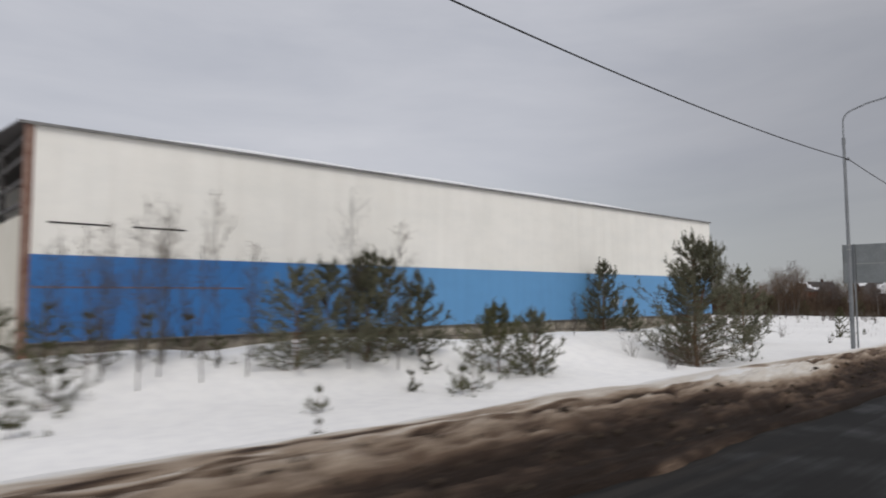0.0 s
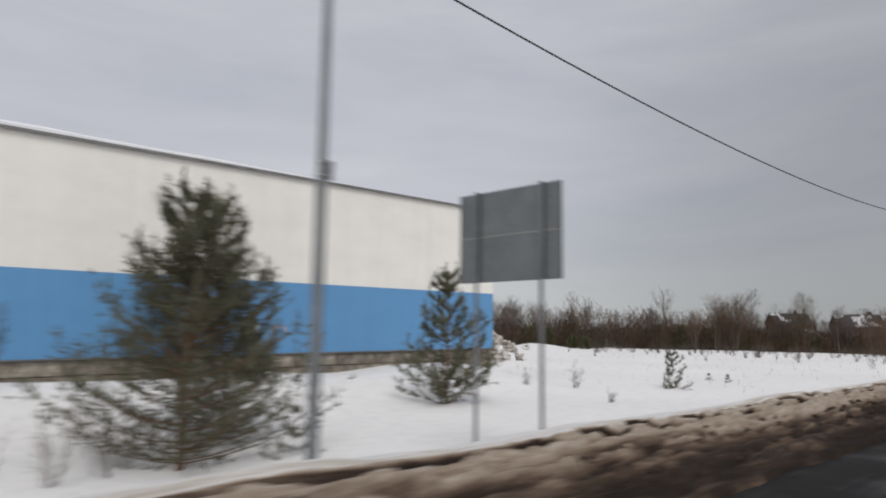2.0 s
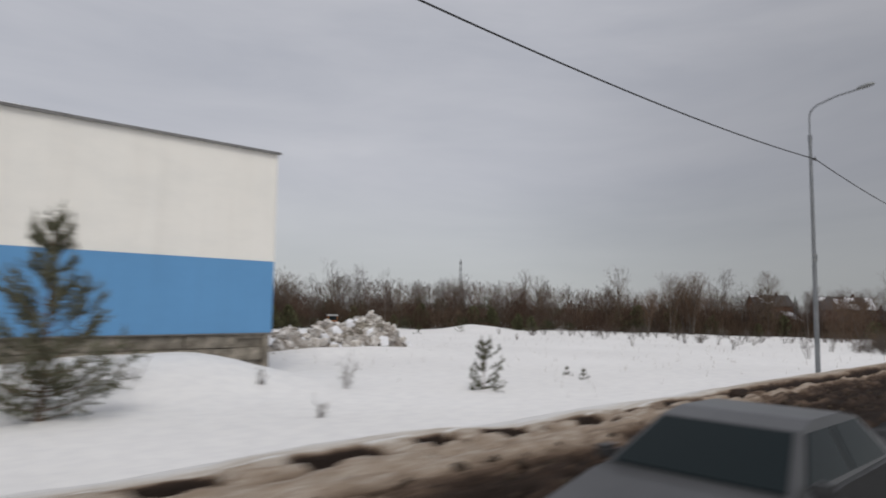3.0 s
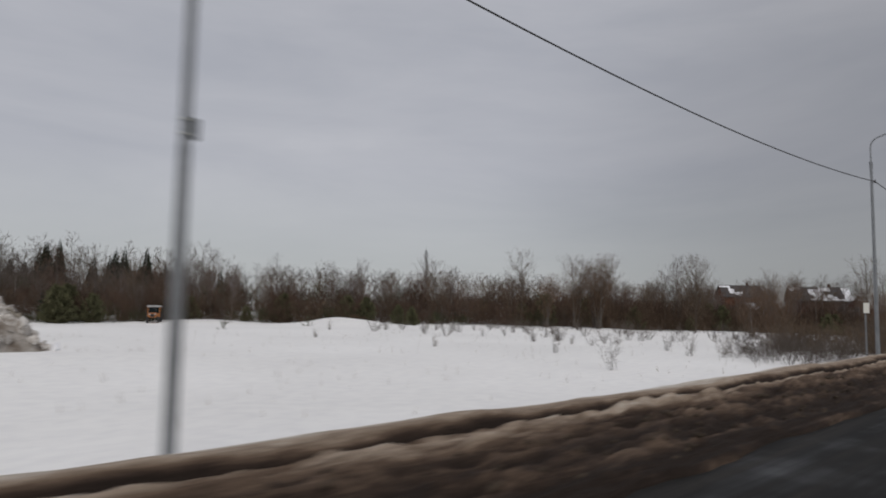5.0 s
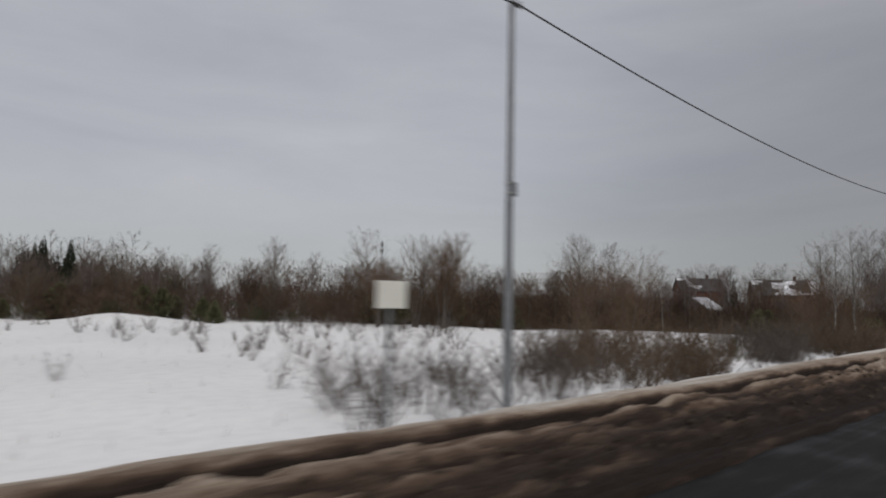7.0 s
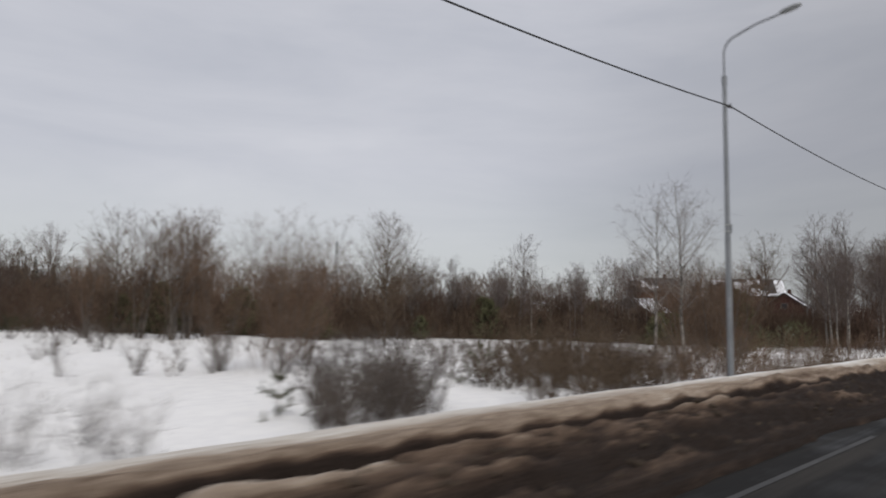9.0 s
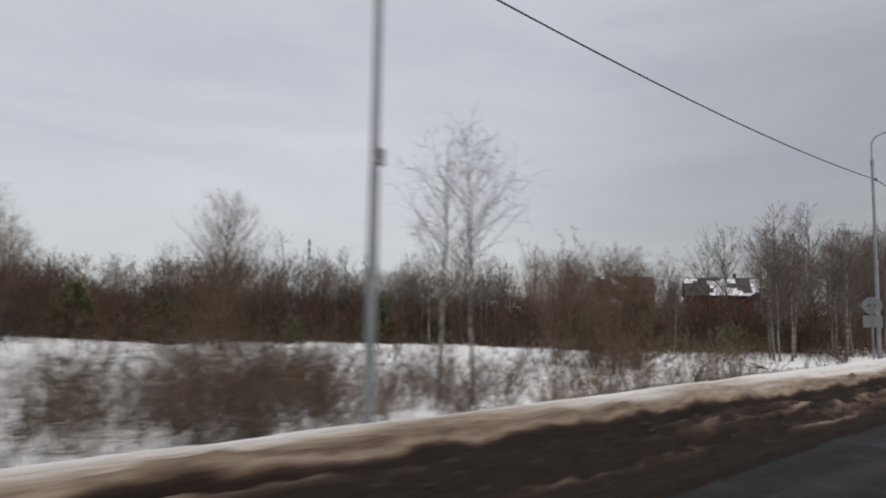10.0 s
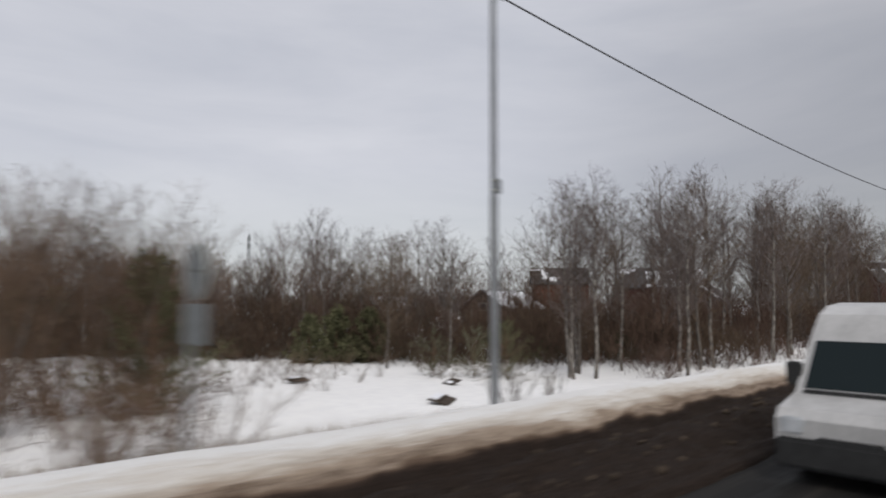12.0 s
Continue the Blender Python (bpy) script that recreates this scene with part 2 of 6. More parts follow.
BRICK_RED = plain("red_brick_wall", (0.045, 0.022, 0.018), (0.070, 0.034, 0.028), 2.0, 0.85)
BRICK_ORANGE = plain("orange_brick_wall", (0.085, 0.036, 0.024), (0.12, 0.052, 0.033), 2.0, 0.85)
DARK_WOOD = plain("dark_plank_wall", (0.045, 0.035, 0.028), (0.085, 0.066, 0.052), 3.0, 0.85, 0, 0, (1, 1, 0.2))
GREY_WALL = plain("grey_render_wall", (0.24, 0.235, 0.225), (0.33, 0.32, 0.31), 1.2, 0.85)
ROOF_DARK = plain("dark_roof_sheet", (0.030, 0.026, 0.026), (0.055, 0.048, 0.046), 1.6, 0.6)
ROOF_SNOW = plain("roof_snow", (0.74, 0.75, 0.78), (0.82, 0.82, 0.84), 1.2, 0.85)
RUBBLE = plain("dirty_snow_slab", (0.26, 0.21, 0.165), (0.84, 0.82, 0.79), 1.3, 0.9, 0, 0.04, None, 0.35, 0.3)
# dirty snow, toned down further to paint the shade in gaps between slabs
HEAP_GAPS = plain("heaped_snow_gap_shade", (0.17, 0.135, 0.105), (0.60, 0.57, 0.53), 0.9, 0.9, 0, 0.05, None, 0.3)
CLOD = plain("sandy_slush_clod", (0.032, 0.024, 0.018), (0.082, 0.062, 0.046), 3.0, 0.85, 0, 0.03, None, 0.2, 0.3)
GRAFFITI_WHITE = plain("white_spray_paint", (0.60, 0.64, 0.68), (0.74, 0.75, 0.76), 3.0, 0.6)
GRAFFITI_ORANGE = plain("orange_spray_paint", (0.40, 0.26, 0.22), (0.46, 0.33, 0.28), 3.0, 0.6)
VAN_WHITE = plain("dirty_white_paint", (0.34, 0.335, 0.33), (0.54, 0.535, 0.53), 0.9, 0.3, 0, 0, None, 0.10)
CAR_SILVER = plain("silver_car_paint", (0.075, 0.076, 0.078), (0.11, 0.111, 0.113), 0.9, 0.3, 0.5)
TRACTOR_ORANGE = plain("orange_machine_paint", (0.36, 0.13, 0.03), (0.46, 0.18, 0.05), 1.4, 0.5, 0, 0, None, 0.15)
BLACK_TRIM = plain("black_plastic", (0.012, 0.012, 0.012), (0.025, 0.025, 0.025), 4.0, 0.6)
RUBBER = plain("tyre_rubber", (0.014, 0.013, 0.013), (0.03, 0.028, 0.027), 4.0, 0.8)
RIM = plain("wheel_rim_metal", (0.25, 0.25, 0.25), (0.38, 0.38, 0.38), 4.0, 0.4, 0.7)
LINE_PAINT = plain("worn_road_paint", (0.022, 0.021, 0.020), (0.052, 0.050, 0.048), 2.2, 0.6, 0, 0, None, 0.3)
HEADLIGHT = plain("headlight_glass", (0.40, 0.42, 0.44), (0.6, 0.62, 0.64), 3.0, 0.1)
CAR_GLASS, gn, gl, gb = material("tinted_car_glass")
gb.inputs["Base Color"].default_value = (0.012, 0.018, 0.020, 1)
gb.inputs["Roughness"].default_value = 0.08
gb.inputs["Specular IOR Level"].default_value = 0.1
HOUSE_GLASS, gn, gl, gb = material("dark_window_glass")
gb.inputs["Base Color"].default_value = (0.03, 0.035, 0.04, 1)
gb.inputs["Roughness"].default_value = 0.1


# ---------------------------------------------------------------- mesh tools
def fast_mesh(name, verts, faces):
    """A mesh from arrays; every face has the same number of corners."""
    verts, faces = np.ascontiguousarray(verts, np.float32), np.ascontiguousarray(faces, np.int32)
    n, k = faces.shape
    me = bpy.data.meshes.new(name)
    me.vertices.add(len(verts))
    me.vertices.foreach_set("co", verts.ravel())
    me.loops.add(n * k)
    me.loops.foreach_set("vertex_index", faces.ravel())
    me.polygons.add(n)
    me.polygons.foreach_set("loop_start", np.arange(0, n * k, k, dtype=np.int32))
    me.update(calc_edges=True)
    return me


def mesh_object(name, verts, faces, mat, parent=None, label="", smooth=False):
    me = fast_mesh(name, verts, faces)
    me.materials.append(mat)
    if smooth:
        me.shade_smooth()
    ob = new(name, me)
    if parent is not None:
        ob.parent = parent
    if label:
        tagged(ob, label)
    return ob


def part(name, bm, mat, parent, label="", smooth=False):
    me = bpy.data.meshes.new(name)
    bm.to_mesh(me)
    bm.free()
    me.materials.append(mat)
    if smooth:
        me.shade_smooth()
    ob = new(name, me)
    if parent is not None:
        ob.parent = parent
    if label:
        tagged(ob, label)
    return ob


def thing(name, m, label, category, group=""):
    ob = new(name)
    ob.empty_display_size = 0.2
    ob.matrix_basis = m
    return tagged(ob, label, category, group)


def box_bm(x0, x1, y0, y1, z0, z1, bevel=0.0, bm=None):
    bm = bm or bmesh.new()
    made = bmesh.ops.create_cube(bm, size=1)["verts"]
    for v in made:
        v.co = Vector(((x0 + x1) / 2 + v.co.x * (x1 - x0), (y0 + y1) / 2 + v.co.y * (y1 - y0), (z0 + z1) / 2 + v.co.z * (z1 - z0)))
    if bevel:
        bmesh.ops.bevel(bm, geom=list({e for v in made for e in v.link_edges}), offset=bevel, segments=2, affect='EDGES')
    return bm


def tube_arrays(segs, sides=3):
    """Tapered prisms along segments (x0 y0 z0 x1 y1 z1 r0 r1)."""
    s = np.asarray(segs, float)
    p0, p1, r0, r1 = s[:, :3], s[:, 3:6], s[:, 6], s[:, 7]
    d = p1 - p0
    d /= np.linalg.norm(d, axis=1, keepdims=True) + 1e-9
    ref = np.where(np.abs(d[:, 2:3]) > 0.9, (1.0, 0, 0), (0, 0, 1.0))
    u = np.cross(d, ref)
    u /= np.linalg.norm(u, axis=1, keepdims=True) + 1e-9
    w = np.cross(d, u)
    a = np.arange(sides) * 2 * np.pi / sides
    ring = u[:, None] * np.cos(a)[None, :, None] + w[:, None] * np.sin(a)[None, :, None]
    v = np.concatenate([p0[:, None] + ring * r0[:, None, None], p1[:, None] + ring * r1[:, None, None]], 1).reshape(-1, 3)
    k = np.arange(sides)
    quad = np.stack([k, (k + 1) % sides, sides + (k + 1) % sides, sides + k], 1)
    f = (np.arange(len(s)) * 2 * sides)[:, None, None] + quad[None]
    return v, f.reshape(-1, 4)


def tube_path(points, radii, sides=8):
    """One closed tube along a polyline, with shared rings and end caps."""
    bm = bmesh.new()
    rings = []
    for k, p in enumerate(points):
        p = Vector(p)
        d = (Vector(points[min(k + 1, len(points) - 1)]) - Vector(points[max(k - 1, 0)])).normalized()
        ref = Vector((1, 0, 0)) if abs(d.z) > 0.9 else Vector((0, 0, 1))
        u = d.cross(ref).normalized()
        w = d.cross(u)
        rings.append([bm.verts.new(p + (u * math.cos(a) + w * math.sin(a)) * radii[k]) for a in [2 * math.pi * j / sides for j in range(sides)]])
    for a, b in zip(rings, rings[1:]):
        for j in range(sides):
            bm.faces.new((a[j], a[(j + 1) % sides], b[(j + 1) % sides], b[j]))
    bm.faces.new(list(reversed(rings[0])))
    bm.faces.new(rings[-1])
    bmesh.ops.recalc_face_normals(bm, faces=bm.faces[:])
    return bm


def lattice(ix, iy, seed):
    h = (ix.astype(np.int64) * 374761393 + iy.astype(np.int64) * 668265263 + seed * 144665) & 0xFFFFFFFF
    h = ((h ^ (h >> 13)) * 1274126177) & 0xFFFFFFFF
    return ((h ^ (h >> 16)) & 0xFFFF) / 65535.0


def value_noise(x, y, seed=0):
    ix, iy = np.floor(x), np.floor(y)
    fx, fy = x - ix, y - iy
    fx, fy = fx * fx * (3 - 2 * fx), fy * fy * (3 - 2 * fy)
    a, b = lattice(ix, iy, seed), lattice(ix + 1, iy, seed)
    c, d = lattice(ix, iy + 1, seed), lattice(ix + 1, iy + 1, seed)
    return (a * (1 - fx) + b * fx) * (1 - fy) + (c * (1 - fx) + d * fx) * fy - 0.5


def fbm(x, y, seed=0, octaves=4):
    return sum(value_noise(x * 2 ** k, y * 2 ** k, seed + k) / 1.8 ** k for k in range(octaves))


def ease(a, b, x):
    t = np.clip((np.asarray(x, float) - a) / (b - a), 0, 1)
    return t * t * (3 - 2 * t)


# ---------------------------------------------------------------- lie of the land
def road_z(x):
    return -0.30 - 0.55 * ease(140, 172, x) - 0.10 * ease(172, 205, x)


def field_z(x, y):
    z = -1.15 - 0.45 * ease(50, 30, x) * ease(24, 19, y) - 0.6 * ease(145, 168, x) - 0.8 * ease(172, 205, x)
    mound = ease(20.5, 26.5, y) * ease(-12, 0, x) * ease(59, 53, x)
    z = z + mound * (1.0 + 0.35 * fbm(x / 5.0, y / 4.0, 15, 2) + 0.45 * ease(50, 30, x) * ease(24, 19, y))
    z = z + 0.75 * np.exp(-((x - 28.5) ** 2 / 14 + (y - 21.5) ** 2 / 9)) - 0.45 * np.exp(-((x - 34.6) ** 2 / 5 + (y - 18.2) ** 2 / 4))
    z = z + 1.05 * np.exp(-((x - 121) ** 2 / 30 + (y - 77) ** 2 / 16)) + 0.5 * np.exp(-((x - 104) ** 2 / 40 + (y - 88) ** 2 / 20))
    z = z + 0.55 * np.exp(-((x - 68) ** 2 / 160 + (y - 37.5) ** 2 / 7))
    return z + 0.16 * fbm(x / 9, y / 9, 3) + 0.07 * fbm(x / 1.6, y / 2.2, 9, 3) * ease(300, 60, y)


BANK_Y = [4.55, 4.85, 5.2, 5.6, 5.95, 6.25, 6.45, 6.62, 6.84, 6.98, 7.08, 7.7, 8.5, 9.2, 9.9, 10.8, 12.0, 16.0]
BANK_H = [-0.04, 0.03, 0.12, 0.28, 0.44, 0.49, 0.43, 0.22, 0.22, 0.42, 0.52, 0.49, 0.38, 0.20, -0.04, -0.34, -0.6, -0.88]


def bank_line(x, y):
    """Distance across the bank, with the furrow wandering and its far lip crumbled."""
    sway = 0.20 * fbm(x / 6.0, x * 0 + 3.3, 21, 3) * ease(5.0, 6.2, y) * ease(9.5, 8.2, y)
    lip = 0.20 * fbm(x / 0.9, x * 0 + 8.1, 23, 4) * ease(6.6, 6.9, y) * ease(8.2, 7.2, y)
    aside = np.interp(x, [0, 12, 45, 105, 118, 132, 145, 200], [0.15, 0.3, 0.75, 0.75, 0.3, 0.1, -0.3, -0.2]) * ease(5.0, 6.5, y) * ease(9.4, 8.0, y)
    return y - sway - lip - aside


def pits(x):
    """Where the furrow breaks up into separate pits, at the start of the road."""
    broken = np.clip(0.42 + 2.4 * fbm(x / 1.5, x * 0, 61, 2), 0, 1) * ease(36, 30, x)
    row = ease(-0.35, 0.35, np.sin(x * 3.3 + 5.0 * fbm(x / 4.0, x * 0 + 2.2, 63, 2))) * ease(30, 38, x) * ease(66, 58, x)
    broken = np.maximum(broken, row)
    return np.maximum(broken, np.exp(-((x - 15.5) / 3.2) ** 4))


def lumps(x, y):
    """Frozen clods of the roadside slope."""
    return 0.13 * fbm(x / 2.4, y / 0.5, 31, 3) + 0.17 * fbm(x / 0.8, y / 0.26, 41, 3) + 0.10 * fbm(x / 0.32, y / 0.13, 43, 2)


def bank_z(x, y):
    late = ease(112, 126, x)
    s = bank_line(x, y)
    rel = np.interp(s, BANK_Y, BANK_H)
    groove = np.interp(s, [6.3, 6.55, 6.9, 7.1], [0, 1, 1, 0])
    rel = rel + 0.26 * groove * pits(x)
    lump = ease(4.7, 5.4, y) * ease(9.0, 7.0, y)
    rel = rel + lump * lumps(x, y) * (1 - 0.65 * ease(6.95, 7.25, y)) * (1 - 0.5 * groove)
    rel = rel + 0.13 * fbm(x / 3.2, y / 2.0, 51, 3) * ease(6.9, 8.0, y) * ease(11, 9, y) * (1 - 0.6 * late)
    rel = rel + 0.20 * ease(148, 164, x) * ease(7.1, 8.4, y) * ease(11.5, 9.6, y)
    rel = rel + late * 0.07 * ease(6.9, 7.4, y) * ease(9.3, 7.8, y)
    rel = rel - 0.15 * ease(122, 106, x) * ease(6.3, 7.1, y) * ease(14.0, 11.0, y) - 0.14 * ease(138, 150, x) * ease(5.7, 6.0, s) * ease(6.6, 6.3, s)
    rel = rel + (0.06 * ease(122, 132, x) + 0.05 * ease(154, 164, x)) * ease(7.6, 8.6, y) * ease(13.0, 10.6, y)
    return road_z(x) + rel


def bank_grit_shade(x, y):
    """Sand and dirt in the ploughed snow, most by the road and in the furrow, plus shade painted into furrow, pits and
    hollows.
    """
    early, late, last = ease(66, 50, x), ease(112, 126, x), ease(160, 174, x)
    s = bank_line(x, y)
    g = np.interp(s, [4.5, 4.75, 5.0, 5.5, 5.85, 6.15, 6.42, 6.58, 6.93, 7.03, 7.5, 8.0, 8.5, 10.0], [0.80, 0.84, 0.86, 0.78, 0.68, 0.48, 0.62, 0.92, 0.92, 0.40, 0.26, 0.12, -0.04, -0.10]) - 0.02 * ease(5.0, 5.4, s) * ease(6.5, 6.2, s)
    front = ease(6.55, 6.2, s)
    g = g + front * ((0.26 + 0.20 * ease(138, 150, x)) * fbm(x / 5.0, y / 0.25, 81, 4) - (1.2 + 0.5 * late * ease(5.5, 5.9, s)) * lumps(x, y)) + 0.20 * fbm(x / 4.5, y / 0.5, 87, 3) * ease(7.0, 7.2, s)
    g = g - early * ease(24, 36, x) * (0.22 * ease(5.2, 5.8, s) * ease(6.55, 6.35, s) * (1 + 5 * lumps(x, y)) + 0.26 * ease(6.95, 7.15, s) * ease(9.0, 8.0, s))
    g = g - early * (0.40 + 0.25 * ease(30, 38, x)) * pits(x) * ease(6.35, 6.5, s) * ease(7.2, 7.0, s)
    g = g + early * (0.75 - 0.55 * ease(24, 36, x)) * np.clip(fbm(x / 2.2, y / 0.4, 91, 3) - 0.05, 0, 1) * ease(7.0, 7.1, s) * ease(8.3, 7.4, s) - 0.10 * early * ease(7.2, 8.0, s)
    g = g + late * 0.07 * ease(7.0, 7.3, s) * ease(9.0, 8.2, s)
    g = g - 0.07 * ease(124, 112, x) * front
    deep = ease(138, 150, x)
    g = g + deep * (0.30 * ease(5.75, 5.95, s) * ease(6.75, 6.5, s) - 0.05 * ease(5.25, 5.45, s) * ease(5.8, 5.6, s) + 0.12 * front)
    g = g + early * ease(30, 38, x) * (1 - pits(x)) * 0.45 * ease(6.30, 6.45, s) * ease(7.18, 7.02, s)
    g = g - deep * (1 - 0.6 * last) * 0.75 * np.clip(fbm(x / 2.6, y / 0.22, 85, 3) + 0.08, 0, 0.5) * ease(4.9, 5.1, s) * ease(5.9, 5.7, s)
    filled = np.exp(-((x - 15.5) / 3.2) ** 4)
    g = g - filled * 0.42 * ease(5.3, 6.0, s) * ease(8.0, 7.2, s)
    g = np.where(s < 6.5, np.maximum(g, 0.30 - 0.2 * filled), g)
    g = g - 0.12 * ease(156, 170, x) * ease(7.0, 7.6, s) + last * 0.12 * ease(6.6, 6.4, s) + last * 0.18 * ease(5.5, 6.0, s) * ease(6.65, 6.45, s)
    return g


def road_crust(x, y):
    """Broken edge of packed slush, a hand high, where the bank meets the asphalt."""
    rim = 4.72 + 0.22 * fbm(x / 2.2, x * 0 + 5.7, 95, 4)
    return np.where(y < 4.9, 0.02, 0.0) + 0.05 * ease(5.2, 4.9, y) + 0.05 * fbm(x / 0.7, y / 0.3, 97, 3) * ease(5.3, 4.9, y) - 0.22 * np.clip((rim - y) / 0.14, 0, 1)


def surface_z(x, y):
    x, y = np.asarray(x, float), np.asarray(y, float)
    w = ease(10.6, 15.5, y)
    return np.where(y > 4.9, bank_z(x, y) * (1 - w) + field_z(x, y) * w, road_z(x) - 0.02)


def at_ground(x, y):
    if y > 15.5:
        return float(field_z(np.array([float(x)]), np.array([float(y)]))[0])
    return float(surface_z(np.array([float(x)]), np.array([float(y)]))[0])


def sheet(xs, ys, zfun):
    gx, gy = np.meshgrid(xs, ys)
    gz = zfun(gx, gy)
    v = np.stack([gx, gy, gz], -1).reshape(-1, 3)
    nx = len(xs)
    i = (np.arange(len(ys) - 1)[:, None] * nx + np.arange(nx - 1)[None]).reshape(-1)
    return v, np.stack([i, i + 1, i + nx + 1, i + nx], 1)


def ground_z(x, y):
    right = ease(-6.2, -8.0, y) * (0.35 - 0.8 * ease(-9, -14, y)) + road_z(x) - 0.4
    left = np.where(y > 10.4, surface_z(x, y), surface_z(x, y) - 0.30 * ease(10.5, 9.9, y))
    return np.where(y < 5.0, right, left)


xs = np.concatenate([[-3000, -1200, -500, -250, -140, -90], np.arange(-60, -10, 4), np.arange(-10, 225, 0.7), np.arange(225, 300, 5), [320, 360, 430, 550, 800, 1400, 3200]])
ys = np.concatenate([[-3000, -800, -250, -90, -40, -20, -14, -11, -9, -8, -7, -6.2, 3.0, 5.0, 9.0, 9.6, 10.0, 10.4], np.arange(10.8, 20, 0.5), np.arange(20, 60, 1.0), np.arange(60, 110, 3.0), [115, 125, 140, 170, 220, 300, 450, 800, 1500, 3200]])
v, f = sheet(xs, ys, ground_z)
ground = tagged(mesh_object("ground", v, f, SNOW, smooth=True), "snow-covered field with soft drifts", "ground", kind="structure")

xs = np.concatenate([np.arange(-60, -12, 1.5), np.arange(-8, 62, 0.13), np.arange(62, 200, 0.16), np.arange(200, 215, 0.4), np.arange(215, 330, 3.0)])
ys = np.concatenate([np.arange(4.42, 5.0, 0.05), np.arange(5.0, 6.2, 0.08), np.arange(6.2, 7.4, 0.05), np.arange(7.4, 9.0, 0.12), np.arange(9.0, 11.3, 0.25)])
v, f = sheet(xs, ys, lambda a, b: np.where(b > 10.5, surface_z(a, b) - 0.10 * ease(10.5, 11.2, b), surface_z(a, b)) + road_crust(a, b))
bank = tagged(mesh_object("snow_bank", v, f, BANK, smooth=True), "sand-browned ploughed snow bank along the road", "snow bank", kind="structure")

bank.data.attributes.new("grit_shade", 'FLOAT', 'POINT').data.foreach_set("value", bank_grit_shade(v[:, 0], v[:, 1]).astype(np.float32))

xs = np.concatenate([[-400, -200, -100], np.arange(-60, 240, 2.0), [260, 300, 400, 600]])
ys = np.array([-6.5, -3.4, -0.2, 1.5, 3.2, 4.2, 4.7, 5.1])
v, f = sheet(xs, ys, lambda a, b: road_z(a) - 0.012 * np.abs(b + 0.2))
road = tagged(mesh_object("road", v, f, ASPHALT, smooth=True), "wet dark asphalt road", "road", kind="structure")


def paint_strip(x0, x1, y0, y1):
    xs_ = np.linspace(x0, x1, max(2, int((x1 - x0) / 2) + 1))
    v_, f_ = sheet(xs_, np.array([y0, y1]), lambda a, b: road_z(a) - 0.012 * np.abs(b + 0.2) + 0.006)
    return mesh_object("road_marking", v_, f_, LINE_PAINT, parent=road, label="worn white road paint")


for x0 in range(-40, 230, 12):
    paint_strip(x0, x0 + 4.0, 0.95, 1.07)
for x0, x1 in ((131.0, 141.0),):
    paint_strip(x0, x1, 4.03, 4.13)


